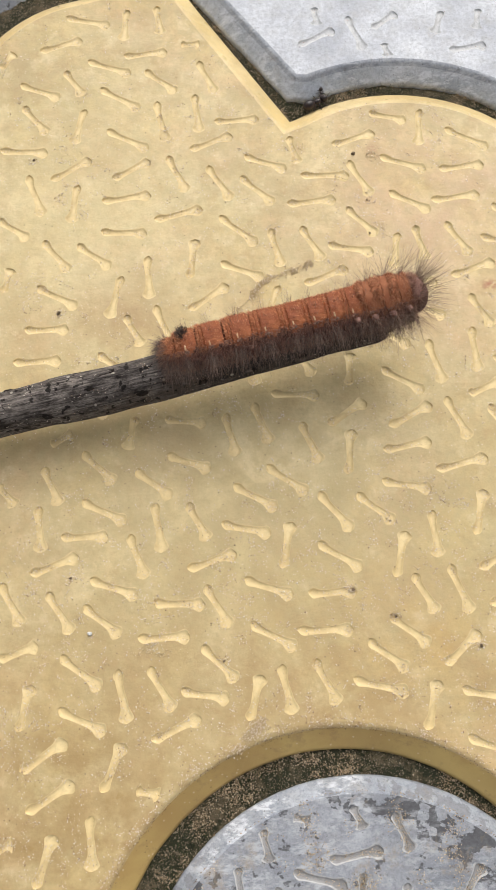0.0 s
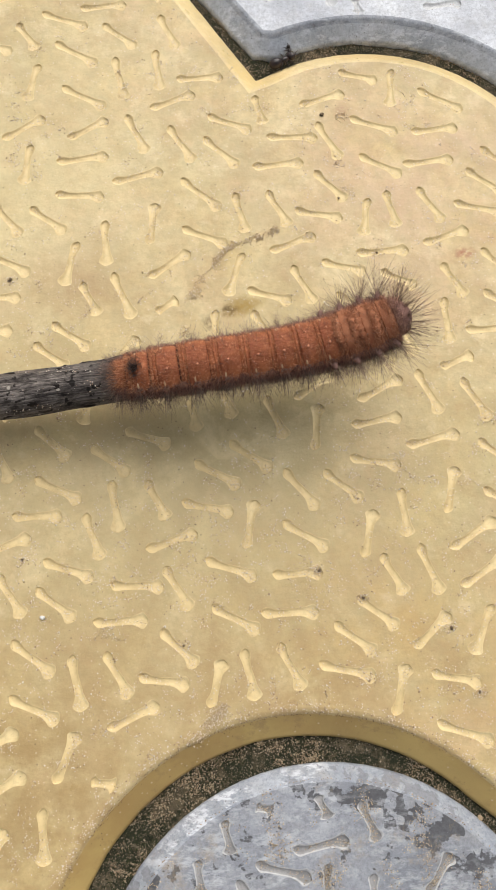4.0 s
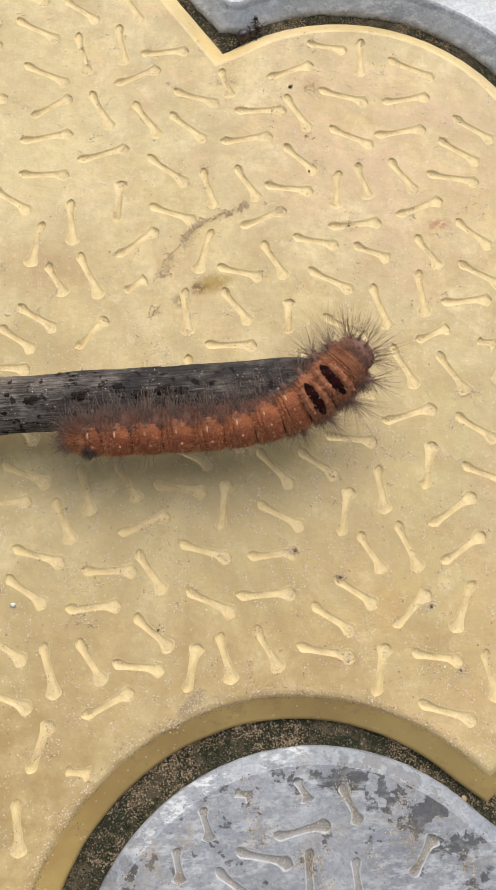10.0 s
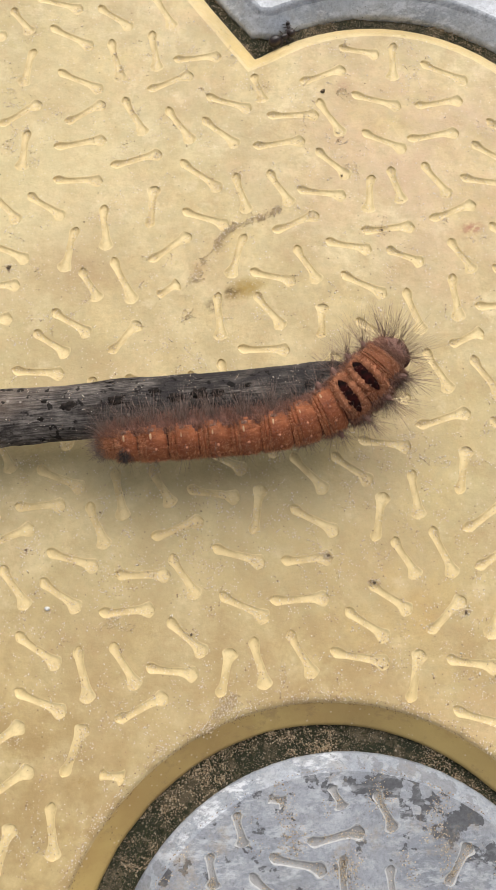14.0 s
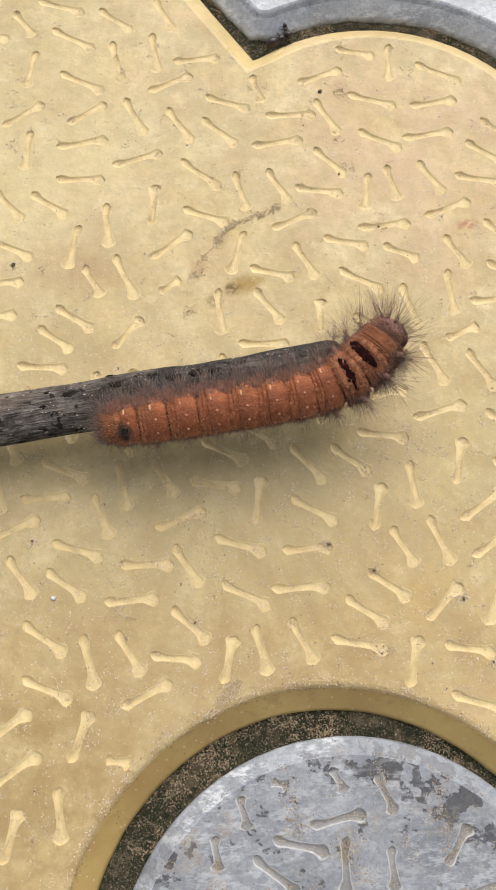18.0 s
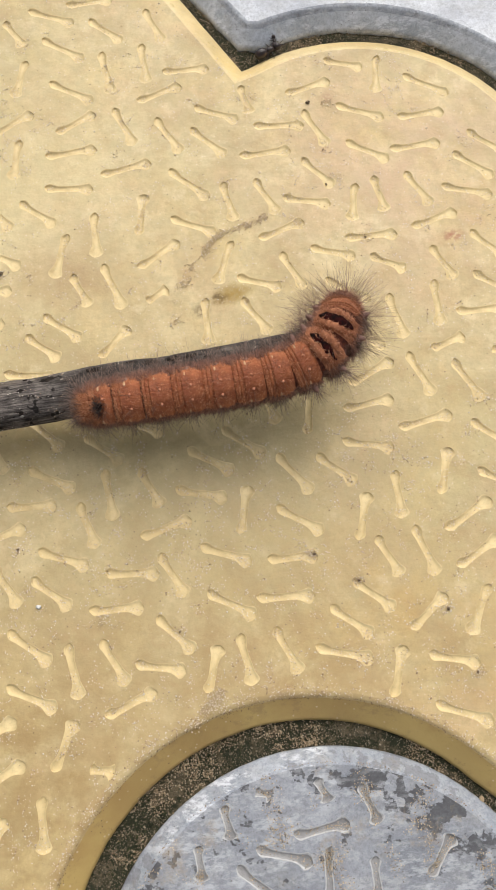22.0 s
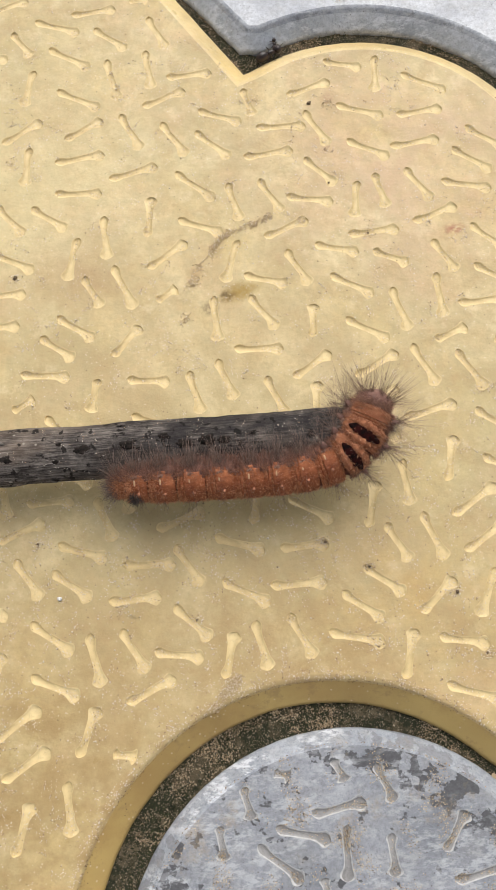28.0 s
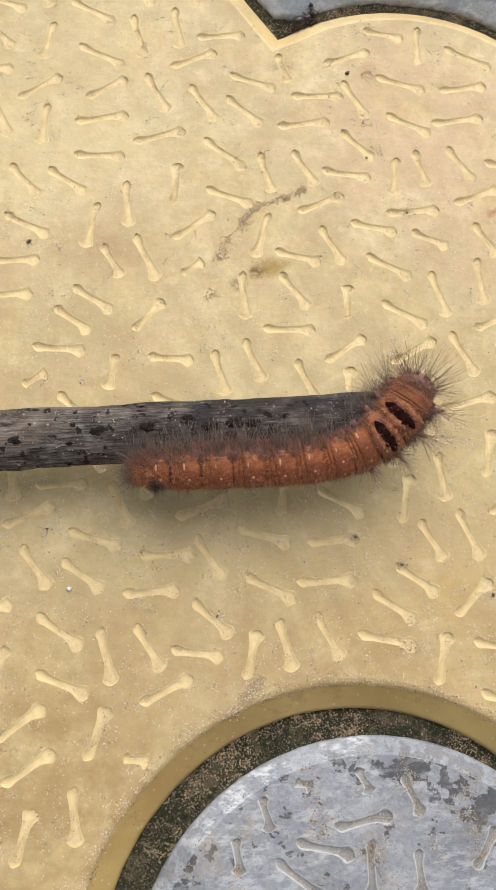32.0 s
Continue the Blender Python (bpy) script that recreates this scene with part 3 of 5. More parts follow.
ribs("yellow", (67.4,62.6,13,13.5), (77.9,71.1,-19,14.3), (80.7,79.3,-43,13.8), (85.7,86.2,-43,14.1), (92.3,67.4,-115,8.3), (-61.7,38.4,-4,13.6), (-59.2,48.2,-6,12.6), (-56.3,58.4,-34,13.6), (-39.1,57.7,-110,13.8), (-33.7,46.9,-69,10.5), (-24.6,47.6,-72,14.7), (-12.4,44.2,21,7.1), (-11.5,56.5,28,13.9), (6.8,52.9,-115,13.6), (16.2,46.2,-23,13.0), (23.6,61.9,15,13.8), (25.8,49.2,-68,12.4), (37.6,54.1,-21,13.2), (40.7,42.4,-36,13.4), (48.9,58.5,-2,14.6))
ribs("yellow", (52.8,50.0,-33,11.1), (68.3,49.1,-66,12.2), (81.6,53.7,-50,13.0), (82.0,41.6,-39,14.1), (-54.2,14.8,18,6.4), (-47.9,22.7,-12,13.9), (-44.3,30.6,-44,12.1), (-38.9,36.2,-41,12.6), (-34.5,15.7,-110,10.1), (-24.7,31.0,40,11.3), (-19.1,18.7,-13,11.8), (-6.4,14.2,-82,13.2), (1.0,35.5,-93,13.4), (2.5,17.2,-75,13.0), (12.4,25.4,-9,13.8), (14.6,36.3,-61,12.8), (26.8,19.3,26,12.9), (28.5,32.5,77,9.7), (43.5,28.5,-37,13.6), (44.8,17.9,22,13.5))
ribs("yellow", (53.5,33.8,-80,13.8), (58.1,16.6,-70,14.1), (65.2,37.0,-92,14.0), (66.8,25.2,13,9.9), (70.8,14.0,-65,13.3), (77.1,34.1,-4,13.9), (81.0,21.9,-27,4.6), (-69.2,-0.8,-58,8.2), (-59.9,-10.7,-90,13.2), (-56.8,1.3,-72,12.2), (-43.7,6.1,-50,13.1), (-42.2,-6.5,-32,13.5), (-28.4,0.9,-43,13.0), (-27.2,-11.5,-86,13.7), (-18.4,6.6,-26,12.8), (-16.3,-10.3,-68,12.1), (-0.2,-4.0,-35,13.3), (8.8,0.6,-41,13.8), (16.0,11.0,-73,13.1), (21.7,-8.9,-56,13.3))
ribs("yellow", (26.9,7.9,78,13.1), (32.9,-8.4,-45,12.7), (42.0,-2.3,-16,13.4), (43.2,9.0,4,13.8), (58.0,3.3,8,14.4), (61.5,-10.7,70,12.5), (75.2,-1.4,-43,12.9), (86.9,-8.5,-78,13.1), (-67.1,-30.8,-67,13.0), (-55.6,-20.8,14,14.0), (-54.0,-33.5,-63,12.4), (-47.5,-13.3,-6,12.8), (-42.6,-36.1,-44,13.0), (-39.4,-27.5,-25,14.0), (-33.0,-19.2,-75,12.7), (-21.9,-32.4,-8,13.7), (-12.7,-21.3,12,13.6), (-11.5,-33.4,-65,12.3), (-3.1,-12.8,-18,14.0), (2.4,-29.0,-25,13.3))
ribs("yellow", (7.9,-17.7,73,12.6), (19.5,-31.0,-4,13.1), (22.2,-21.2,-37,14.2), (38.8,-21.4,70,13.1), (44.4,-32.2,-68,11.3), (48.6,-16.2,-91,12.3), (54.0,-31.3,-75,13.6), (66.2,-22.6,26,14.3), (67.7,-32.6,25,13.6), (76.3,-14.1,-32,14.2), (88.0,-20.7,-26,4.1), (-64.8,-43.5,12,10.9), (-62.7,-57.7,71,12.1), (-48.2,-49.2,-43,13.3), (-47.7,-61.5,-31,13.8), (-37.2,-55.7,-83,13.6), (-27.0,-54.2,-66,12.8), (-26.1,-41.1,-4,13.9), (-15.5,-56.2,-16,13.2), (-11.5,-48.3,-50,12.7))
ribs("yellow", (-2.4,-57.4,68,12.0), (3.1,-41.8,-34,13.6), (6.0,-55.6,-83,12.9), (16.5,-54.1,-69,12.8), (17.0,-40.8,-5,14.7), (30.7,-55.7,-19,14.4), (33.2,-47.9,-43,12.9), (39.5,-41.7,-44,12.4), (43.8,-61.0,68,12.7), (53.0,-46.9,35,12.8), (58.1,-58.8,-18,13.1), (66.0,-47.1,-121,13.7), (78.5,-43.3,-91,12.9), (79.7,-60.2,-68,11.2), (-57.6,-69.8,27,13.4), (-55.6,-79.8,25,13.9), (-39.7,-73.2,61,13.2), (-32.9,-86.6,-7,4.3), (-30.7,-79.5,-23,10.8), (-23.2,-64.4,18,13.8))
ribs("yellow", (-12.8,-71.5,-8,5.2), (23.1,-63.2,20,7.8), (59.0,-71.9,-25,14.6), (70.8,-64.2,-87,12.9), (75.3,-74.9,30,13.5), (-66.7,-90.9,5,3.5), (-56.7,-94.7,65,12.6), (-45.1,-90.9,-92,12.5))
ribs("lower", (8.2,-87.6,-31,12.7), (22.7,-87.9,-75,6.1), (33.8,-91.7,-74,9.5), (-1.1,-93.7,-87,12.7), (21.6,-96.7,4,14.1), (12.1,-102.0,-20,13.4), (5.8,-108.2,-45,13.6), (22.5,-107.2,-99,13.0), (33.8,-108.5,-96,9.9), (16.8,-115.2,-86,5.6), (-17.9,-102.9,-92,6.5), (-8.2,-102.4,-93,7.5), (55.0,-114.5,5,14.2), (49.9,-104.4,48,10.7), (73.1,-112.0,47,6.1))
ribs("upper", (15.7,140.0,-58,14.6), (25.7,145.8,20,13.0), (38.3,146.9,-74,13.8), (25.9,153.9,-93,7.0), (47.8,140.2,-89,6.5), (31.6,136.9,4,3.2), (58.8,138.0,3,3.6), (48.0,151.3,27,9.4), (65.3,149.9,-116,8.7), (74.0,139.9,1,12.1), (78.1,150.6,-108,7.7), (80.1,131.2,-2,4.4))

pavement = tagged(new("pavement"), "interlocking yellow and grey cast concrete pavers with bone-shaped imprints", "pavement", kind="structure")
Y_TOP, UP_TOP, LOW_TOP = 0.0, 0.0, -0.0028
YELLOW_EDGE = ring(
    [(0.0138, 0.1118)], arc(0.0475, 0.0663, 0.0552, 120, -24), line((0.0990, 0.0346), (0.0820, 0.0116)),
    line((0.0820, 0.0116), (0.1040, -0.0200)), arc(0.0700, -0.0330, 0.0400, 15, -70, 14), line((0.0804, -0.0779), (0.0677, -0.0866)),
    arc(0.0183, -0.1314, 0.0662, 42, 200, 40), line((-0.0440, -0.1700), (-0.0900, -0.1650), (-0.1150, -0.0800), (-0.1180, 0.0500), (-0.1000, 0.1150), (-0.0830, 0.1390)),
    arc(-0.0440, 0.1210, 0.0422, 150, 98, 12), line((-0.0400, 0.1655), (-0.0240, 0.1705), (-0.0166, 0.1585)), line((-0.0166, 0.1585), (0.0138, 0.1118)))
UPPER_EDGE = ring(
    [(0.0181, 0.1314)], arc(0.0475, 0.0670, 0.0690, 112, 28), line((0.1150, 0.0990), (0.1350, 0.1100), (0.1500, 0.1600), (0.1200, 0.2300), (0.0200, 0.2350), (-0.0330, 0.2020)), line((-0.0330, 0.2020), (0.0181, 0.1314)))
LOWER_EDGE = ring(
    arc(0.0227, -0.1360, 0.0546, 168, 42), line((0.0660, -0.1018), (0.0715, -0.1062)), line((0.0715, -0.1062), (0.0870, -0.0972)), arc(0.1180, -0.1420, 0.0524, 125, 20, 14),
    line((0.1650, -0.1700), (0.1300, -0.2300), (0.0100, -0.2400), (-0.0300, -0.1900)))
RIGHT_EDGE = ring(line((0.0972, 0.0115), (0.1118, 0.0320), (0.1500, 0.0620), (0.1900, 0.0500), (0.2000, -0.0100), (0.1450, -0.0400), (0.1195, -0.0200), (0.0972, 0.0115)))
CORNER_EDGE = ring(line((-0.1180, 0.1500), (-0.0960, 0.1560)), arc(-0.0440, 0.1210, 0.0600, 147, 105, 10), line((-0.0600, 0.1960), (-0.0800, 0.2300), (-0.1500, 0.2200), (-0.1600, 0.1650), (-0.1180, 0.1500)))
yellow_paver = paver(YELLOW_EDGE, Y_TOP, M_YELLOW, "yellow cast concrete paver, stained and dusted with sand", "yellow", M_RIB, M_LIT_LIP, M_SHADED_OCHRE)
upper_paver = paver(UPPER_EDGE, UP_TOP, M_PALE, "pale grey cast concrete paver with a bevelled edge", "upper", M_PALE_RIB, M_RIM, edge_mat=M_DARK_EDGE)
lower_paver = paver(LOWER_EDGE, LOW_TOP, M_GREY, "worn blue-grey concrete paver with flaked dark patches", "lower", M_GREY_RIB, M_WORN_LIT_RIM, wall=M_GREY_WALL)
right_paver = paver(RIGHT_EDGE, -0.001, M_PALE, "pale grey cast concrete paver beside the yellow one")
corner_paver = paver(CORNER_EDGE, -0.002, M_GREY, "blue-grey concrete paver beside the yellow one")


def ground():
    """One sheet of sand and moss: fine in the joints, coarse out to the horizon."""
    def axis(lo, hi, step):
        inner = list(np.arange(lo, hi, step))
        out, d, p, q = [], 0.004, lo, hi
        while q - hi < 400:
            p, q, d = p - d, q + d, d * 1.6
            out.append((p, q))
        return np.array([a for a, _ in out][::-1] + inner + [b for _, b in out])
    xs, ys = axis(-0.115, 0.125, 0.0012), axis(-0.150, 0.180, 0.0012)
    nx, ny = len(xs), len(ys)
    verts = []
    for y in ys:
        for x in xs:
            z = -0.0058 - 0.0010 * min(1.0, max(0.0, -y / 0.06))
            if abs(x) < 0.14 and abs(y) < 0.2:
                z += 0.0006 * noise.noise(Vector((x * 110, y * 110, 0))) + 0.0006 * noise.noise(Vector((x * 420, y * 420, 3)))
            verts.append((x, y, z))
    i, j = np.meshgrid(np.arange(nx - 1), np.arange(ny - 1))
    a = (j * nx + i).ravel()
    tris = np.concatenate([np.stack([a, a + 1, a + nx + 1], 1), np.stack([a, a + nx + 1, a + nx], 1)])
    ob = new("ground", raw_mesh("ground", verts, tris, M_JOINT, True))
    return tagged(ob, "dark moss and coarse sand filling the paver joints", "ground", kind="structure")


ground()


# ---- the twig ----
TILT = 1.9


def twig_skin(x, a):
    """A point of the bark at x along the twig and a radians round it, from +y towards +z; the tip bends towards +y and thins."""
    s = 1 + 0.06 * noise.noise(Vector((x * 60, 0, 0))) + 0.05 * (x > -0.03)
    k = 1 + 0.05 * noise.noise(Vector((x * 90, math.cos(a) * 4, math.sin(a) * 4))) + 0.035 * noise.noise(Vector((x * 160, math.cos(a) * 13, math.sin(a) * 13)))
    y, z = 0.0055 * s * k * math.cos(a), 0.0069 * s * k * math.sin(a)
    far = min(1.0, max(0.0, (x + 0.004) / 0.05))
    if y < 0:
        y, z = y * (1 - 0.30 * far), z * (1 - 0.22 * far * min(1.0, -y / 0.004)) if z < 0 else z
    bend = max(0.0, (x - 0.012) / 0.0495)
    return Vector((x, y + 0.0010 * bend * bend + 0.0005 * noise.noise(Vector((x * 40, 5, 0))), z + 0.0005 + 0.0005 * noise.noise(Vector((x * 40, 9, 0)))))


def on_twig(x, a, lift=0.0):
    return Matrix.Translation(twig_skin(x, a)) @ Matrix.Rotation(a - math.pi / 2, 4, "X") @ Matrix.Translation((0, 0, lift))


def build_twig():
    twig = tagged(new("twig"), "weathered grey-brown twig with dark patches, held above the pavers", "twig")
    n, sides = 130, 48
    verts, faces = tube([(0, 0, 0)] * n, [(1, 1)] * n, sides)
    out = [twig_skin(-0.205 + 0.2670 * (i // sides) / (n - 1), 2 * math.pi * (i % sides) / sides) for i in range(n * sides)]
    tip = sum(out[-sides:], Vector()) / sides
    for i in range(sides):
        p = out[(n - 1) * sides + i]
        out[(n - 1) * sides + i] = tip + (p - tip) * 0.90 + Vector((0.0022 * noise.noise(Vector((i * 0.9, 0, 4))), 0, 0))
    part("bark", mesh_of("bark", out, faces, [M_BARK, M_CUT], True, [0] * (len(faces) - 2) + [1, 1]), twig)
    rng = np.random.default_rng(5)
    for k in range(26):
        x, a = rng.uniform(-0.10, 0.054), rng.uniform(0, 2 * math.pi)
        v, f = blob(rng.uniform(0.0008, 0.0028), rng.uniform(0.0004, 0.0008), 0.00020, 8, 5, 0.6, k, 2.0)
        part("bark_flake", mesh_of("bark_flake", v, f, M_BARK), twig, on_twig(x, a))
    for x, turn, size in ((-0.005, 82, 1.5), (-0.012, 60, 0.7), (-0.011, 96, 0.6), (0.007, 86, 1.7), (0.0155, 100, 1.2), (0.021, 80, 1.5), (0.0265, 88, 1.9), (0.031, 84, 1.4), (0.0385, 95, 1.0), (-0.024, 70, 0.9), (-0.034, 100, 0.7),
                          (-0.006, -70, 1.3), (-0.019, -30, 1.0), (-0.030, 10, 1.2), (-0.045, -60, 0.8), (0.010, -84, 1.5), (0.024, -95, 1.2), (0.038, -88, 1.3), (-0.013, 5, 0.9), (-0.041, 40, 1.0)):
        v, f = blob(size * 0.0012, size * 0.0007, 0.00022, 28, 9, 0.7, x * 900, 2.4)
        part("knot", mesh_of("knot", v, f, M_KNOT), twig, on_twig(x, math.pi / 2 - radians(turn), -0.00004))
    n = 5200
    x, a = rng.uniform(-0.09, 0.056, n), rng.uniform(0, 2 * math.pi, n)
    keep = np.array([noise.noise(Vector((p * 130, math.cos(w) * 2.2, math.sin(w) * 2.2))) for p, w in zip(x, a)]) > rng.uniform(0.0, 0.55, n)
    places = np.array([twig_skin(p, w) for p, w in zip(x[keep], a[keep])])
    part("bark_grains", grains("bark_grains", places, rng.uniform(0.00018, 0.00045, len(places)), M_SAND, rng), twig, None, "pale sand grains caught on the bark", "stuff")
    return twig


# ---- the caterpillar: dorsal side towards +z, head towards +x, on the twig's +z side ----
RIDE = 0.0086
LENGTHS = [4.4, 5.8, 7.2, 7.4, 7.4, 7.2, 7.1, 6.5, 6.0, 6.0, 6.0, 4.4, 4.2]
RADII = [4.2, 5.4, 5.9, 6.1, 6.1, 6.1, 6.1, 6.2, 6.3, 6.6, 6.6, 5.9, 4.7]
BEND_FROM = 6
FLANK = 66


def rest_centres():
    out, x = [], 0.9
    for l in LENGTHS:
        out.append((x + l / 2) / 1000)
        x += l
    return out


def segment_mesh(i):
    l, r = LENGTHS[i] / 1000, RADII[i] / 1000
    last, nxt = RADII[max(i - 1, 0)] / 1000, RADII[min(i + 1, 12)] / 1000
    over = 1.16 if i < 4 else 1.40
    e, dip = (1 - 1 / over) / 2, 0.27 if i < 4 else 0.20
    n, sides, path, radii = 58, 48, [], []
    for k in range(n):
        u = k / (n - 1)
        base = (last + r) / 2 + (r - (last + r) / 2) * min(1, u * 2) if u < 0.5 else r + ((r + nxt) / 2 - r) * (u - 0.5) * 2
        if i == 0:
            base = r * math.sqrt(max(0.03, 1 - (1 - min(1, u * 1.25)) ** 2.2))
        if i == 12:
            base = r * math.sqrt(max(0.02, 1 - max(0, u * 1.3 - 0.3) ** 2.4))
        bulge = 1 + 0.065 * math.sin(math.pi * min(1, u * 0.95 + 0.02)) - dip * math.exp(-(u / e) ** 2) - dip * math.exp(-((1 - u) / e) ** 2)
        if 0 < i < 12:
            bulge -= 0.060 * math.exp(-((u - e - 0.10) / 0.022) ** 2) + 0.075 * math.exp(-((u - e - 0.21) / 0.026) ** 2)
        path.append((l * over * (u - 0.5), 0, 0))
        radii.append((base * bulge * 0.93, base * bulge * 1.0))
    verts, faces = tube(path, radii, sides)
    out = []
    for x, y, z in verts:
        k = 1 + 0.035 * noise.noise(Vector((x * 420 + i * 3, y * 420, z * 420)))
        z2 = max(z, -0.0036) if z < 0 else z
        out.append((x, y * k, z2 * k))
    fm = []
    for f in faces:
        c = sum((Vector(out[v]) for v in f), Vector()) / len(f)
        u = c.x / (l * over) + 0.5
        crease = 0 < i < 12 and (u < e + (0.035 if i < 4 else 0.0) or u > 1 - e - (0.020 if i < 4 else -0.015))
        side = abs(math.degrees(math.atan2(c.y, c.z)))
        edge = FLANK + 9 * math.cos(2 * math.pi * (u - 0.5)) - 4 + 8 * noise.noise(Vector((c.x * 900 + i * 11, c.y * 300, 0)))
        fm.append(2 if crease and side < edge else 1 if side > edge else 0)
    mats = [M_HEAD if i == 12 else M_THORAX if i > 8 or i == 0 else M_SKIN, M_BELLY, M_CREASE]
    return mesh_of("segment", out, faces, mats, True, fm)


def skin_point(i, u, a):
    """A point and normal on segment i: u along it (-0.5 to 0.5), a degrees from the back's midline (positive to +y)."""
    r, s, c = RADII[i] / 1000, math.sin(radians(a)), math.cos(radians(a))
    k = 0.97
    if i == 0:
        k = math.sqrt(max(0.03, 1 - (1 - min(1, (u + 0.5) * 1.25)) ** 2.2))
    if i == 12:
        k = math.sqrt(max(0.02, 1 - max(0, (u + 0.5) * 1.3 - 0.3) ** 2.4))
    return (u * LENGTHS[i] / 1000, r * 0.93 * k * s, r * 1.0 * k * c), (0, s, c)


def fuzz(i, rng):
    roots, dirs, lens = [], [], []
    for k in range(2300 if 0 < i < 12 else 1500):
        a, u = rng.uniform(-FLANK - 6, FLANK + 6), rng.uniform(-0.5, 0.5)
        if 0 < i < 12 and (u > 0.465 or u < -0.43 or abs(u + 0.38) < 0.012 or abs(u + 0.26) < 0.012 or i in (9, 10) and abs(u) < 0.22 and abs(a) < 36):
            continue
        p, nrm = skin_point(i, u, a)
        roots.append(p)
        low = 0.42 if i < 9 else 0.8
        dirs.append((rng.normal(-0.55, 0.45), nrm[1] * low + rng.normal(0, 0.30), nrm[2] * low + rng.normal(0, 0.30)))
        lens.append(rng.uniform(0.0006, 0.0014) * (1.7 if i == 12 else 1))
    return strands("fuzz", roots, dirs, lens, 0.00009, (0, 0, 0), M_HEADFUZZ if i == 12 else M_PALEFUZZ if i > 8 else M_FUZZ, rng)


def base_fuzz(i, rng):
    """Dense brown down along both flanks, from which the long hairs rise."""
    roots, dirs, lens = [], [], []
    for k in range(1700):
        side = rng.choice([-1, 1])
        a, u = side * (FLANK - 12 + 72 * rng.random() ** 1.4), rng.uniform(-0.5, 0.5)
        p, nrm = skin_point(i, u, a)
        roots.append(p)
        dirs.append((rng.normal(-0.2, 0.5), side * 0.7 + rng.normal(0, 0.35), nrm[2] * 0.4 + rng.normal(-0.45, 0.4)))
        lens.append(rng.uniform(0.0008, 0.0022))
    return strands("flank_fuzz", roots, dirs, lens, 0.00010, (0, 0, -0.1), M_BASEFUZZ, rng)


def side_hairs(i, side, rng):
    roots, dirs, lens = [], [], []
    for k in range(215):
        cluster = rng.random() < 0.5
        a = side * (rng.normal(FLANK + 13, 7) if cluster else rng.uniform(FLANK + 4, 124))
        u = rng.normal(0, 0.13) if cluster else rng.uniform(-0.5, 0.5)
        p, nrm = skin_point(i, u, a)
        roots.append(p)
        dirs.append((rng.normal(-0.12, 0.40), side * 0.65 + rng.normal(0, 0.25), rng.normal(-0.75, 0.40)))
        lens.append(rng.uniform(0.0026, 0.0082) * (1.0 if cluster else 0.7))
    return strands("side_hairs", roots, dirs, lens, 0.000065, (0, 0, -0.22), M_HAIR, rng)


def back_hairs(i, rng):
    roots, dirs, lens = [], [], []
    for k in range(34):
        a, u = rng.choice([-58, -20, 20, 58]) + rng.normal(0, 4), rng.normal(0, 0.1)
        p, nrm = skin_point(i, u, a)
        roots.append(p)
        dirs.append((rng.normal(-0.1, 0.45), nrm[1] + rng.normal(0, 0.4), nrm[2] + rng.normal(0, 0.4)))
        lens.append(rng.uniform(0.0018, 0.0058))
    return strands("back_hairs", roots, dirs, lens, 0.00006, (0, 0, 0), M_DARKHAIR, rng)


def burst(i, u, a, lean, count, length, rng):
    """A fan of long dark hairs from the tip of one fleshy knob; the knob's pose comes with it."""
    p, nrm = skin_point(i, u, a)
    d = Vector((lean * 0.6, nrm[1], nrm[2])).normalized()
    tip = np.array(p) + np.array(d) * (0.0016 if i < 12 else -0.0006)
    roots = tip + rng.normal(0, 0.00035, (count, 3))
    dirs = np.array((lean, nrm[1], nrm[2])) + rng.normal(0, 0.58, (count, 3))
    m = Matrix.Translation(Vector(p) + d * 0.0008) @ d.to_track_quat("Z", "Y").to_matrix().to_4x4()
    return strands("hair_tuft", roots, dirs, rng.uniform(0.45, 1.0, count) * length, 0.000062, (0, 0, -0.06), M_DARKHAIR, rng), m


def pad_mesh(i):
    """A transverse pocket of black bristles, lens-shaped, lying on the curve of the back."""
    verts, faces, n, m = [], [], 15, 5
    for k in range(n):
        t = -1 + 2 * k / (n - 1)
        a = 40 * t
        half = 0.00125 * math.sqrt(max(0.02, 1 - t * t)) * (1 + 0.10 * math.sin(k * 2.9) + 0.08 * math.sin(k * 5.3))
        for j in range(m):
            v = -1 + 2 * j / (m - 1)
            p, nrm = skin_point(i, 0, a)
            lift = 0.00020 * (1 - v * v) + 0.00095 + 0.00012 * math.sin(k * 5.1 + j * 2.3)
            verts.append((v * half, p[1] + nrm[1] * lift, p[2] + nrm[2] * lift))
    for k in range(n - 1):
        for j in range(m - 1):
            a = k * m + j
            faces.append((a, a + m, a + m + 1, a + 1))
    return mesh_of("bristle_pad", verts, faces, M_PAD)


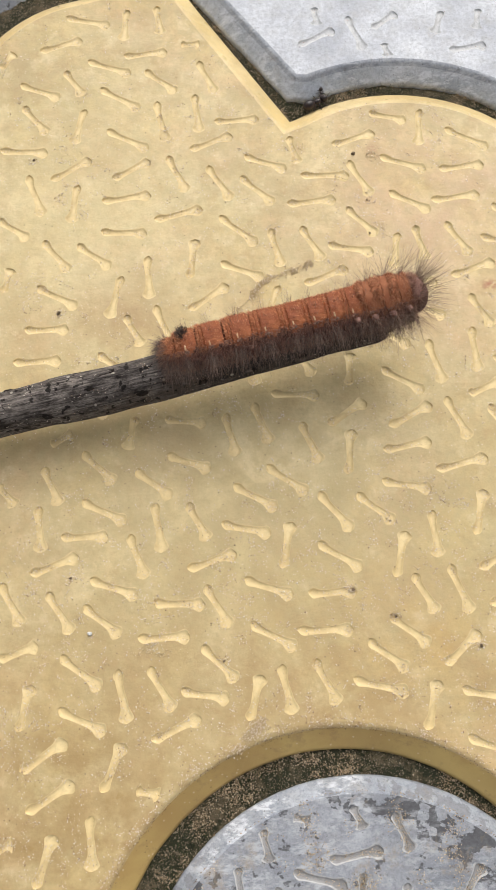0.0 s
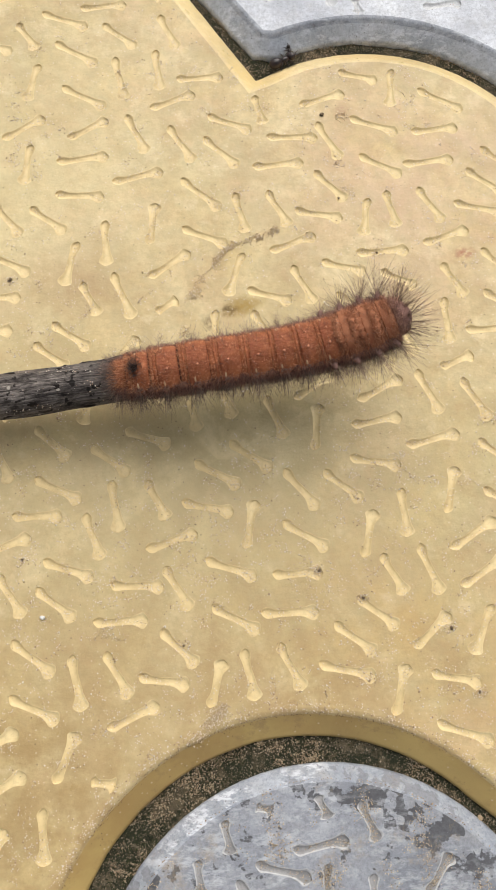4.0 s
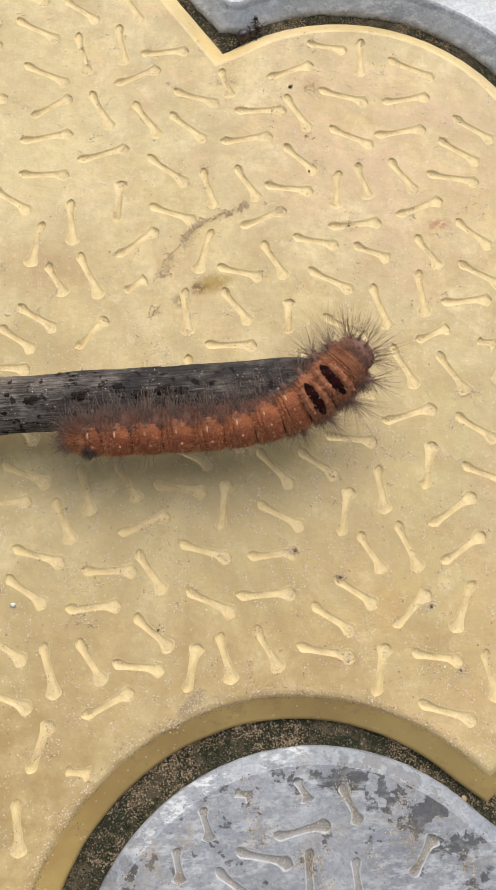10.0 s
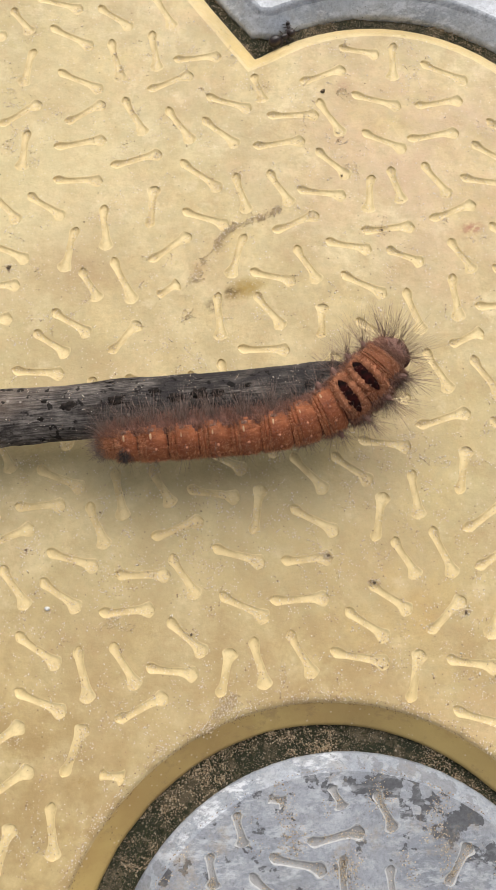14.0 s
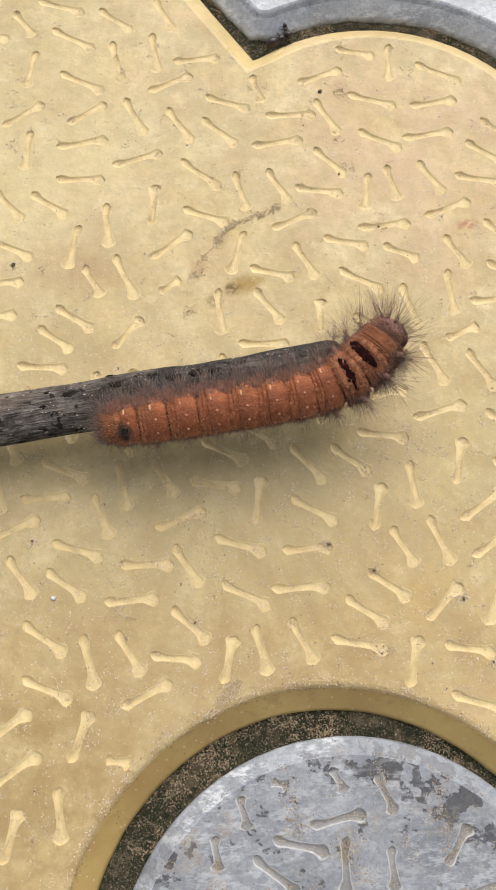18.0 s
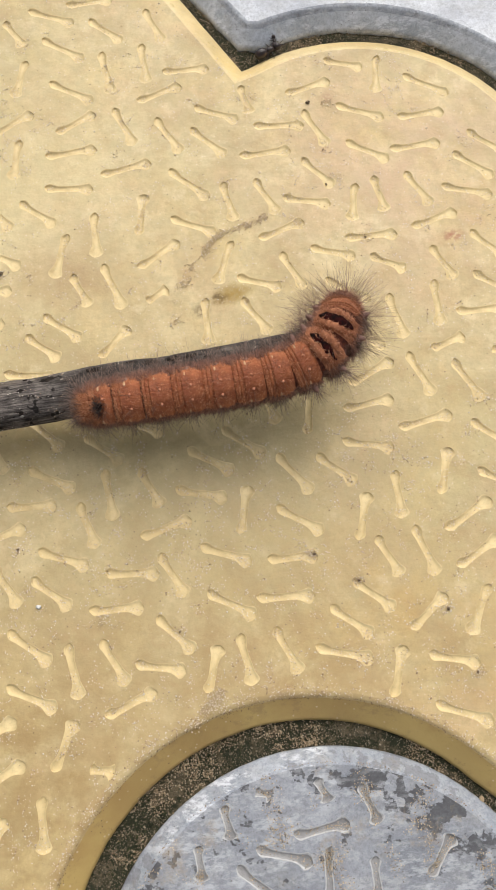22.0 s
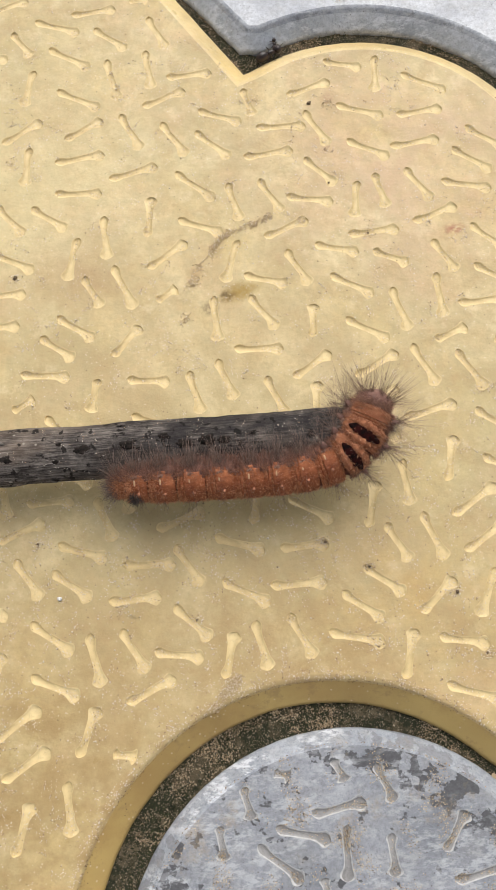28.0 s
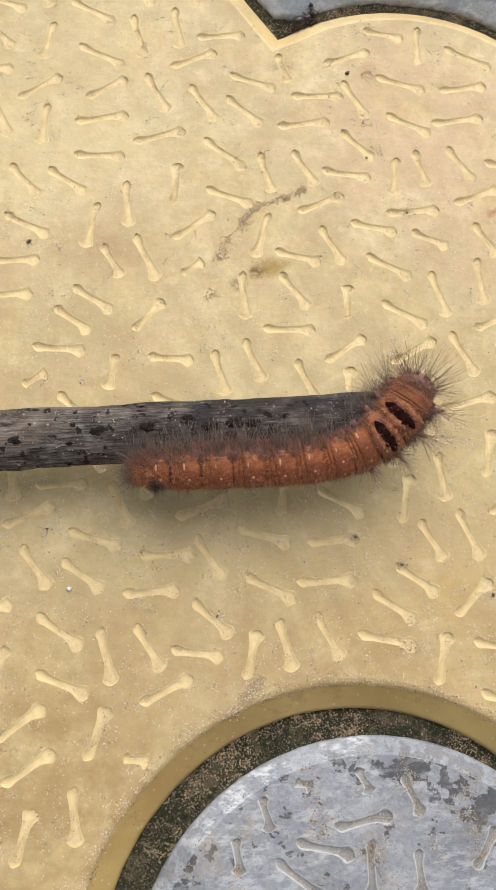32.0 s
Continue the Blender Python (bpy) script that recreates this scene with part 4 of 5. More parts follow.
def lip_mesh(i, side):
    """A raised orange fold beside a pocket."""
    verts, faces, sides, n = [], [], 8, 15
    for k in range(n):
        t = -1 + 2 * k / (n - 1)
        p, nrm = skin_point(i, 0, 46 * t)
        off = side * (0.0006 + 0.0013 * math.sqrt(max(0, 1 - t * t)))
        r = 0.00115 * math.sqrt(max(0.08, 1 - t * t)) * (1 + 0.25 * math.sin(k * 3.7 + side))
        for s in range(sides):
            w = 2 * math.pi * s / sides
            verts.append((off + r * math.cos(w), p[1] + nrm[1] * r * math.sin(w), p[2] + nrm[2] * r * math.sin(w)))
    for k in range(n - 1):
        for s in range(sides):
            s2 = (s + 1) % sides
            faces.append((k * sides + s, k * sides + s2, (k + 1) * sides + s2, (k + 1) * sides + s))
    faces += [tuple(range(sides))[::-1], tuple(range((n - 1) * sides, n * sides))]
    return mesh_of("skin_fold", verts, faces, M_THORAX), verts


def on_skin(i, u, a):
    p, nrm = skin_point(i, u, a)
    return Matrix.Translation(p) @ Matrix.Rotation(-radians(a), 4, "X")


def build_caterpillar():
    cat = tagged(new("caterpillar"), "hairy orange-brown caterpillar clinging lengthwise to the twig", "caterpillar")
    v, f = blob(0.00046, 0.00046, 0.00100, 10, 8, 0.3, 1)
    wart = mesh_of("wart", v, f, M_WART)
    v, f = blob(0.00030, 0.00028, 0.00085, 8, 6, 0.1, 2)
    mark = mesh_of("pale_mark", v, f, M_MARK)
    v, f = blob(0.00072, 0.00062, 0.0008, 10, 7, 0.6, 3, 2.0)
    knob = mesh_of("knob", v, f, M_KNOB)
    v, f = blob(0.0009, 0.0009, 0.0016, 10, 8, 0.2, 5)
    finger = mesh_of("hair_knob", [(x * (1 - 170 * max(z, 0)), y * (1 - 170 * max(z, 0)), z) for x, y, z in v], f, M_HEAD)
    segs, pads = [], []
    for i, x in enumerate(rest_centres()):
        rng = np.random.default_rng(100 + i)
        name = "head" if i == 12 else "thorax_segment" if i > 8 else "body_segment" if i > 0 else "tail_segment"
        s = part(name, segment_mesh(i), cat, Matrix.Translation((x, 0, RIDE)), "brown rounded head" if i == 12 else "")
        part("fuzz", fuzz(i, rng), s, None, "short orange velvet fuzz", "stuff")
        if i < 12:
            for side in (-1, 1):
                part("side_hairs", side_hairs(i, side, rng), s, None, "long grey-brown fringe of hairs", "stuff")
                if i > 0:
                    part("knob", knob, s, on_skin(i, 0.0, side * (FLANK - 3)))
                if 0 < i < 9:
                    part("pale_mark", mark, s, on_skin(i, -0.04, side * (FLANK - 16)) @ Matrix.Translation((0, 0, 0.0004)) @ Matrix.Rotation(radians(80), 4, "X"))
                    part("wart", wart, s, on_skin(i, 0.10, side * 17))
            part("flank_fuzz", base_fuzz(i, rng), s, None, "brown down along the flanks", "stuff")
            part("back_hairs", back_hairs(i, rng), s, None, "fine dark hairs", "stuff")
        if i == 0:
            roots = np.array([skin_point(0, rng.uniform(-0.4, 0.1), rng.uniform(-110, 110))[0] for _ in range(420)])
            dirs = np.array([(-1.0, p[1] * 130, p[2] * 90) for p in roots]) + rng.normal(0, 0.45, (420, 3))
            part("tail_hairs", strands("tail_hairs", roots, dirs, rng.uniform(0.0015, 0.0052, 420), 0.00007, (0, 0, -0.15), M_HAIR, rng), s, None, "trailing grey-brown hairs", "stuff")
        if i == 1:
            roots = np.array([skin_point(1, rng.normal(-0.05, 0.09), rng.normal(0, 11))[0] for _ in range(260)])
            dirs = np.array((-0.2, 0, 1.0)) + rng.normal(0, 0.55, (260, 3))
            part("tail_tuft", strands("tail_tuft", roots, dirs, rng.uniform(0.0012, 0.0030, 260), 0.00012, (0, 0, 0), M_TUFT, rng), s, None, "black tuft of bristles")
            v, f = blob(0.0009, 0.0010, 0.0011, 12, 8, 0.8, 9, 2.4)
            part("tail_hump", mesh_of("tail_hump", v, f, M_PAD), s, on_skin(1, -0.05, 0), "black hump")
        if i in (9, 10):
            pads.append(part("bristle_pad", pad_mesh(i), s, None, "black bristle pocket across the back"))
            for side in (-1, 1):
                me, co = lip_mesh(i, side)
                fold = part("skin_fold", me, s)
                roots = np.array(co)[rng.integers(0, len(co), 620)] + rng.normal(0, 0.00014, (620, 3))
                dirs = np.column_stack([np.full(620, side * 0.5), roots[:, 1] * 100, roots[:, 2] * 150]) + rng.normal(0, 0.55, (620, 3))
                part("fuzz", strands("fuzz", roots, dirs, rng.uniform(0.0004, 0.0010, 620), 0.00013, (0, 0, 0), M_PALEFUZZ, rng), fold, None, "", "stuff")
        if i > 7:
            fans = [(0.05, side * a, lean) for side in (-1, 1) for a, lean in ((74, 0.25), (104, 0.45))]
            if i == 12:
                fans += [(0.3, 22, 1.2), (0.3, -22, 1.2), (0.2, 48, 0.6), (0.2, -48, 0.6)]
            for u, a, lean in fans:
                main = abs(a) < 90
                me, m = burst(i, u, a, lean + (0.45 if i > 10 else 0), 40 if main and i > 8 else 22, (0.0122 if i > 9 else 0.0092 if i == 9 else 0.0065) * (1 if main else 0.8), rng)
                if main and i < 12:
                    part("hair_knob", finger, s, m)
                part("hair_tuft", me, s, None, "spreading fan of long dark hairs", "stuff")
        segs.append(s)
    return cat, segs, pads


twig = build_twig()
caterpillar, SEGMENTS, PADS = build_caterpillar()


# ---- loose dirt ----
def depth_at(size, x, y):
    """Depth of an imprint below its paver at points in the imprint's space."""
    rows = np.array(hollow_shape(size))
    sway, w, d = (np.interp(x, rows[:, 0], rows[:, k]) for k in (1, 2, 3))
    return d * hollow_fall(np.clip(np.abs(y - sway) / w, 0, 1))


def settled(owner, which, top, chance, count, rng, mat):
    """Sand caught in the imprints, mostly in their wider ends."""
    xyz = []
    for x, y, turn, size in HOLLOWS[which]:
        for at, much in ((-0.38, 1.0), (0.38, 1.0), (-0.15, 0.5), (0.15, 0.5)):
            if rng.random() < chance:
                n = int(much * rng.integers(count // 4, count + 1)) + 1
                wide = 0.0007 if abs(at) > 0.3 else 0.0005
                p = np.column_stack([at * size + rng.normal(0, 0.0010, n), rng.normal(0, wide, n)])
                c, s = math.cos(radians(turn)), math.sin(radians(turn))
                z = top - depth_at(size, p[:, 0], p[:, 1]) + rng.uniform(0.00002, 0.00012, n)
                xyz.append(np.column_stack([x + p[:, 0] * c - p[:, 1] * s, y + p[:, 0] * s + p[:, 1] * c, z]))
    xyz = np.concatenate(xyz)
    part("settled_sand", grains("settled_sand", xyz, rng.uniform(0.00013, 0.00034, len(xyz)), mat, rng), owner, None, "sand settled in the imprints", "stuff")


def dirt():
    rng = np.random.default_rng(11)
    pts = rng.uniform((-0.085, -0.135), (0.11, 0.165), (420000, 2))
    edge = np.array(grown(YELLOW_EDGE, -0.0004))
    keep = [0.35 + 0.5 * noise.noise(Vector((x * 70, y * 70, 0))) + 0.75 * noise.noise(Vector((x * 300, y * 300, 4))) for x, y in pts]
    pts = pts[(np.array(keep) > rng.uniform(0.38, 1.5, len(pts)) + 0.16 * (pts[:, 1] > 0.0)) & inside(edge, pts)]
    lots = [pts]

    def heap(x, y, sx, sy, turn, n):
        p = rng.normal(0, 1, (n, 2)) * (sx, sy)
        c, s = math.cos(radians(turn)), math.sin(radians(turn))
        lots.append(np.stack([x + p[:, 0] * c - p[:, 1] * s, y + p[:, 0] * s + p[:, 1] * c], 1))
    for k in range(16):
        u = k / 15
        heap(0.0195 - 0.0145 * u, 0.0660 - 0.0050 * u + 0.0006 * math.sin(k * 2.1), 0.0007, 0.0005, 20, int(rng.choice([4, 12, 26, 40])))
    for k in range(14):
        u = k / 13
        heap(0.0045 - 0.0090 * u, 0.0605 - 0.0110 * u, 0.0007, 0.0007, 45, int(rng.choice([2, 6, 14, 30])))
    for x, y, n in ((-0.0016, -0.0640, 120), (-0.0042, -0.0668, 110), (-0.0028, -0.0655, 60), (-0.0070, -0.0700, 50), (-0.0300, -0.0440, 40), (-0.0262, -0.0452, 20)):
        heap(x, y, 0.0012, 0.0009, 30, n)
    for x, y, n in ((-0.0053, 0.0468, 60), (-0.0045, 0.0480, 30), (-0.0078, 0.0365, 40), (-0.0086, 0.0345, 16), (-0.0066, 0.0420, 6), (0.0018, 0.0555, 26), (0.0300, 0.0950, 30), (0.0405, 0.1020, 45)):
        heap(x, y, 0.0010, 0.0010, 40, n)
    coarse = np.concatenate(lots[1:])
    del lots[1:]
    size = rng.uniform(0.0002, 0.00055, len(coarse))
    xyz = np.column_stack([coarse, Y_TOP + size * 0.2 + rng.uniform(0, 0.00025, len(coarse))])
    part("sand_trail", grains("sand_trail", xyz, size, M_TAN, rng), yellow_paver, None, "crumbly trail and heaps of coarse tan sand", "stuff")
    for k in range(70):
        a = radians(45 + 140 * k / 69)
        heap(0.0183 + 0.0672 * math.cos(a), -0.1314 + 0.0672 * math.sin(a), 0.0018, 0.0009, math.degrees(a) + 90, int(rng.integers(3, 34)))
    heap(-0.0085, -0.0715, 0.0030, 0.0012, 40, 110)
    heap(-0.0300, -0.0440, 0.0030, 0.0014, 0, 60)
    heap(0.0951, 0.0507, 0.0020, 0.0012, -40, 70)
    heap(0.0280, 0.0640, 0.0008, 0.0005, 0, 40)
    heap(0.0570, -0.0460, 0.0010, 0.0006, 20, 30)
    heap(0.0240, -0.0300, 0.0012, 0.0006, 0, 40)
    heap(0.0358, -0.0378, 0.0006, 0.0006, 0, 25)
    for x, y in ((-0.0511, -0.0244), (-0.0103, -0.0478), (0.0580, -0.0464), (0.0360, -0.0379), (0.0251, -0.0305), (-0.0557, 0.0533), (0.0472, 0.0581), (0.0635, -0.0624), (-0.0642, 0.1048)):
        heap(x, y, 0.0011, 0.0008, 35, 55)
    for k in range(90):
        a = radians(45 + 140 * k / 89)
        heap(0.0183 + 0.0660 * math.cos(a), -0.1314 + 0.0660 * math.sin(a), 0.0020, 0.0005, math.degrees(a) + 90, int(rng.integers(4, 26)))
    rim_dirt = np.concatenate(lots[-90:])
    del lots[-90:]
    part("rim_dirt", grains("rim_dirt", np.column_stack([rim_dirt, np.full(len(rim_dirt), Y_TOP - 0.0004)]), rng.uniform(0.00014, 0.00034, len(rim_dirt)), M_RIMSOIL, rng), yellow_paver, None, "brown soil along the worn edge", "stuff")
    for k in range(520):
        x, y = rng.uniform((-0.085, -0.11), (0.11, 0.135))
        if noise.noise(Vector((x * 45, y * 45, 2))) + (0.22 if y < 0 else 0.05) > rng.uniform(-0.25, 0.45):
            heap(x, y, rng.uniform(0.0006, 0.0022), rng.uniform(0.0005, 0.0014), rng.uniform(0, 180), int(rng.choice([6, 10, 18, 34])))
    settled(yellow_paver, 'yellow', Y_TOP, 0.55, 46, rng, M_SAND)
    settled(lower_paver, 'lower', LOW_TOP, 0.75, 120, rng, M_BROWNSAND)
    settled(upper_paver, 'upper', UP_TOP, 0.3, 8, rng, M_SAND)
    p = np.concatenate(lots)
    p = p[inside(grown(YELLOW_EDGE, 0.0003), p)]
    size = rng.uniform(0.00016, 0.00033, len(p)) * rng.choice([1, 1, 1.2, 1.6], len(p))
    xyz = np.column_stack([p, Y_TOP + size * 0.2])
    part("sand_grains", grains("sand_grains", xyz, size, M_SAND, rng), yellow_paver, None, "scattered sand grains and specks of dirt", "stuff")
    # the lower grey paver
    q = rng.uniform((-0.04, -0.135), (0.09, -0.080), (80000, 2))
    keep = np.array([0.5 + 0.5 * noise.noise(Vector((x * 140, y * 140, 7))) for x, y in q])
    q = q[(keep > rng.uniform(0.55, 0.95, len(q))) & inside(LOWER_EDGE, q)]
    size = rng.uniform(0.00015, 0.0004, len(q))
    part("sand_grains", grains("sand_grains", np.column_stack([q, LOW_TOP + size * 0.2]), size, M_BROWNSAND, rng), lower_paver, None, "clumps of brown sand", "stuff")
    e = rng.uniform((-0.06, -0.14), (0.10, -0.06), (60000, 2))
    patch = np.array([noise.noise(Vector((x * 90, y * 90, 61))) + 0.5 * noise.noise(Vector((x * 400, y * 400, 63))) for x, y in e])
    e = e[(patch > rng.uniform(-0.35, 0.55, len(e))) & inside(grown(LOWER_EDGE, 0.0003), e) & ~inside(grown(LOWER_EDGE, -0.0010), e)]
    part("edge_soil", grains("edge_soil", np.column_stack([e, np.full(len(e), LOW_TOP - 0.00015)]), rng.uniform(0.00018, 0.00042, len(e)), M_RIMSOIL, rng), lower_paver, None, "dark soil caught along the paver's edge", "stuff")
    # joints
    j = rng.uniform((-0.1, -0.14), (0.12, 0.175), (700000, 2))
    out = np.ones(len(j), bool)
    for e in (YELLOW_EDGE, UPPER_EDGE, LOWER_EDGE, RIGHT_EDGE, CORNER_EDGE):
        out &= ~inside(grown(e, 0.0034), j)
    j = j[out]
    thick = np.array([noise.noise(Vector((x * 95, y * 95, 31))) + 0.7 * noise.noise(Vector((x * 330, y * 330, 33))) for x, y in j]) + np.where(j[:, 1] > 0.05, 0.45, 0.12)
    j = j[thick > rng.uniform(-0.75, 0.40, len(j))]
    z = np.array([-0.0056 - 0.0010 * min(1.0, max(0.0, -y / 0.06)) + 0.0006 * noise.noise(Vector((x * 110, y * 110, 0))) + 0.0006 * noise.noise(Vector((x * 420, y * 420, 3))) for x, y in j])
    size = rng.uniform(0.00014, 0.00036, len(j)) * rng.choice([0.7, 1, 1, 1.4], len(j))
    tagged(new("joint_grit", grains("joint_grit", np.column_stack([j, z]), size, M_JSAND, rng)), "coarse sand and grit lying in the joints", "sand", kind="stuff")
    lumps = []
    picks = j[rng.integers(0, len(j), 4200)]
    patch = np.array([noise.noise(Vector((x * 75, y * 75, 51))) + 0.4 * noise.noise(Vector((x * 260, y * 260, 53))) + (0.12 if x > 0.035 else 0.0) for x, y in picks])
    for q in picks[patch > 0.10]:
        lumps.append(q + rng.normal(0, 0.0006, (int(rng.choice([3, 6, 12])), 2)))
    lumps = np.concatenate(lumps)
    for e in (YELLOW_EDGE, UPPER_EDGE, LOWER_EDGE, RIGHT_EDGE, CORNER_EDGE):
        lumps = lumps[~inside(grown(e, 0.0036), lumps)]
    size = rng.uniform(0.00025, 0.00060, len(lumps))
    z = -0.0053 - 0.0010 * np.clip(-lumps[:, 1] / 0.06, 0, 1) + rng.uniform(-0.0002, 0.0003, len(lumps))
    tagged(new("joint_lumps", grains("joint_lumps", np.column_stack([lumps, z]), size, M_LUMPS, rng)), "clumps of coarse tan sand in the joints", "sand", kind="stuff")
    k = rng.uniform((-0.1, -0.14), (0.12, 0.175), (60000, 2))
    green = np.array([noise.noise(Vector((x * 60, y * 60, 21))) for x, y in k]) > np.where(k[:, 1] > 0.05, 0.22, 0.03)
    out = green.copy()
    for e in (YELLOW_EDGE, UPPER_EDGE, LOWER_EDGE, RIGHT_EDGE, CORNER_EDGE):
        out &= ~inside(grown(e, 0.0040), k)
    k = k[out]
    dirs = np.column_stack([rng.normal(0, 0.5, (len(k), 2)), np.ones(len(k))])
    roots = np.column_stack([k, -0.0060 - 0.0010 * np.clip(-k[:, 1] / 0.06, 0, 1)])
    tagged(new("moss", strands("moss", roots, dirs, rng.uniform(0.0006, 0.0016, len(k)), 0.0004, (0, 0, 0), M_MOSS, rng)), "dark green moss in the joints between pavers", "moss", kind="stuff")


dirt()
v, f = blob(0.0007, 0.0006, 0.0005, 10, 7, 0.6, 4, 1.6)
white_chip = tagged(new("chip", mesh_of("chip", v, f, M_CHIP)), "small white chip lying on the yellow paver", "chip")
white_chip.location = (-0.0458, -0.0393, 0.0003)


def crumb(x, y, z, size, seed, mat, label):
    v, f = blob(size * 0.7, size * 0.5, size * 0.35, 12, 8, 1.2, seed, 2.6)
    ob = tagged(new("pebble" if mat is M_PEBBLE else "crumb", mesh_of("crumb", v, f, mat)), label, "pebble" if mat is M_PEBBLE else "crumb", "crumbs on the pavers")
    ob.matrix_basis = pose(x, y, z + size * 0.2, 0, 0, seed * 47)


for k, (x, y, size) in enumerate(((-0.0511, -0.0244, 0.0005), (-0.0103, -0.0478, 0.0005), (0.0580, -0.0464, 0.0007), (0.0360, -0.0379, 0.0006),
          (0.0251, -0.0305, 0.0006), (-0.0557, 0.0533, 0.0008), (0.0376, 0.0754, 0.0005), (0.0472, 0.0581, 0.0005),
          (0.0345, 0.1027, 0.0009), (0.0635, -0.0624, 0.0005), (-0.0642, 0.1048, 0.0006), (-0.0064, -0.0172, 0.0003))):
    crumb(x, y, Y_TOP, size, k, M_CRUMB, "dark crumb of soil on the yellow paver")
crumb(0.0619, -0.0930, -0.0062, 0.0011, 21, M_PEBBLE, "small tan pebble lying in the paver joint")


def build_ant(size):
    ant = tagged(new("ant"), "small dark ant in the joint between pavers", "ant")
    for name, x, rx, r in (("gaster", -0.30, 0.25, 0.19), ("thorax", 0.05, 0.17, 0.10), ("head", 0.33, 0.13, 0.13)):
        v, f = blob(rx * size, r * size, r * size, 10, 7)
        part(name, mesh_of(name, v, f, M_ANT), ant, Matrix.Translation((x * size, 0, 0.16 * size)))
    rng = np.random.default_rng(3)
    for k in range(6):
        side, lean = (-1 if k % 2 else 1), (k // 2 - 1) * 0.8
        roots = [(0.05 * size + 0.05 * size * (k // 2 - 1), 0, 0.16 * size)]
        part("leg", strands("leg", roots, [(lean, side, 0.35)], [0.42 * size], 0.06 * size, (0, 0, -0.6), M_ANT, rng), ant)
    for side in (-1, 1):
        part("antenna", strands("antenna", [(0.42 * size, 0, 0.2 * size)], [(1, side * 0.6, 0.3)], [0.32 * size], 0.03 * size, (0, 0, -0.4), M_ANT, rng), ant)
    return ant


ant = build_ant(0.0088)
ant.matrix_basis = pose(0.0245, 0.1236, -0.0040, 0, 0, 25)
small_ant = build_ant(0.0050)
small_ant.matrix_basis = pose(0.0262, 0.1268, -0.0036, 20, 0, 95)

# ---- movement ----
# seconds, place of the caterpillar's tail on the twig's axis (x, y), heading, roll towards +y, bend of the front
STICK = [
    (0, -0.0239, 0.0271, 11, 18.5, -2), (0.5, -0.0243, 0.0257, 10.4, 16.7, 0), (1, -0.0248, 0.0243, 9.8, 13.6, 2),
    (1.5, -0.0252, 0.0229, 9.2, 9.9, 0), (2, -0.0256, 0.0214, 8.6, 5.5, -1), (2.5, -0.026, 0.02, 8, 2, 4),
    (3, -0.0264, 0.0186, 7.4, -1.1, 10), (3.5, -0.0264, 0.0186, 7.4, -3.4, 12), (5.5, -0.0253, 0.0126, -1.8, -85.5, 20),
    (6, -0.0302, 0.0067, -1.8, -94.6, 21), (6.5, -0.0295, 0.0032, -1.6, -93.6, 23), (7, -0.0293, 0.0018, -1.3, -93.7, 28),
    (7.5, -0.0302, 0.0084, -1.1, -94.1, 44), (8, -0.0297, 0.0063, -0.8, -92.4, 44), (8.5, -0.0313, 0.0078, -0.6, -91.6, 44),
    (9, -0.031, 0.0073, -0.3, -90.5, 45), (9.5, -0.0307, 0.008, -0.3, -89.9, 45), (10, -0.0312, 0.0087, -0.3, -89.2, 45),
    (10.5, -0.0313, 0.0077, -0.3, -88.4, 45), (11, -0.0311, 0.0075, -0.2, -87.6, 45), (11.5, -0.0311, 0.0074, -0.2, -86.7, 45),
    (12, -0.0311, 0.0088, -0.2, -86.1, 46), (12.5, -0.0309, 0.0088, -0.1, -85.3, 46), (13, -0.0309, 0.0084, -0.1, -84.4, 46),
    (13.5, -0.0309, 0.0083, 0.4, -82.5, 46), (14, -0.0308, 0.0076, 0.9, -80.4, 46), (14.5, -0.0311, 0.0079, 1.4, -78.1, 47),
    (16.5, -0.0313, 0.0061, 3.3, -72, 48), (17, -0.0315, 0.0068, 3.8, -63, 48), (17.5, -0.0317, 0.007, 4.3, -60, 46),
    (18, -0.0316, 0.0072, 4.8, -57.1, 44), (18.5, -0.0323, 0.011, 5.3, -50.8, 42), (19, -0.0328, 0.0118, 5.8, -46, 40),
    (19.5, -0.0328, 0.0115, 5.7, -45.6, 41), (20, -0.0328, 0.0117, 5.6, -45, 42), (20.5, -0.0332, 0.0126, 5.5, -44.8, 43),
    (21, -0.0334, 0.0124, 5.5, -44.5, 44), (21.5, -0.0334, 0.0126, 5.4, -43.8, 54), (22, -0.0335, 0.0124, 5.3, -43, 72),
    (22.5, -0.0335, 0.0127, 5.2, -42, 80), (23, -0.0336, 0.013, 5.1, -41.5, 86), (23.5, -0.0336, 0.0131, 5.1, -41, 92),
    (24, -0.0338, 0.0134, 5.1, -40.4, 98), (24.5, -0.0345, 0.0157, 5.1, -41.4, 101), (25, -0.0344, 0.0135, 5.1, -40.9, 104),
    (25.5, -0.0344, 0.0129, 5.1, -40.9, 106), (27.5, -0.0295, -0.0039, -1.6, -88.4, 72), (28, -0.0296, -0.0036, -1.6, -86.4, 68),
    (28.5, -0.0302, -0.0036, -1.7, -85.8, 63), (29, -0.0307, -0.0037, -1.7, -84.7, 59), (29.5, -0.0312, -0.0038, -1.8, -84.7, 54),
    (30, -0.0315, -0.004, -1.5, -85.1, 54), (30.5, -0.0306, -0.0037, -1.2, -83.6, 55), (31, -0.0309, -0.0039, -0.9, -83.4, 55),
    (31.5, -0.0309, -0.004, -0.6, -82.2, 56), (32, -0.0305, -0.0043, -0.4, -84.9, 56),
]
HEIGHT, LIFT, LEAN = 0.0135, 14, 18
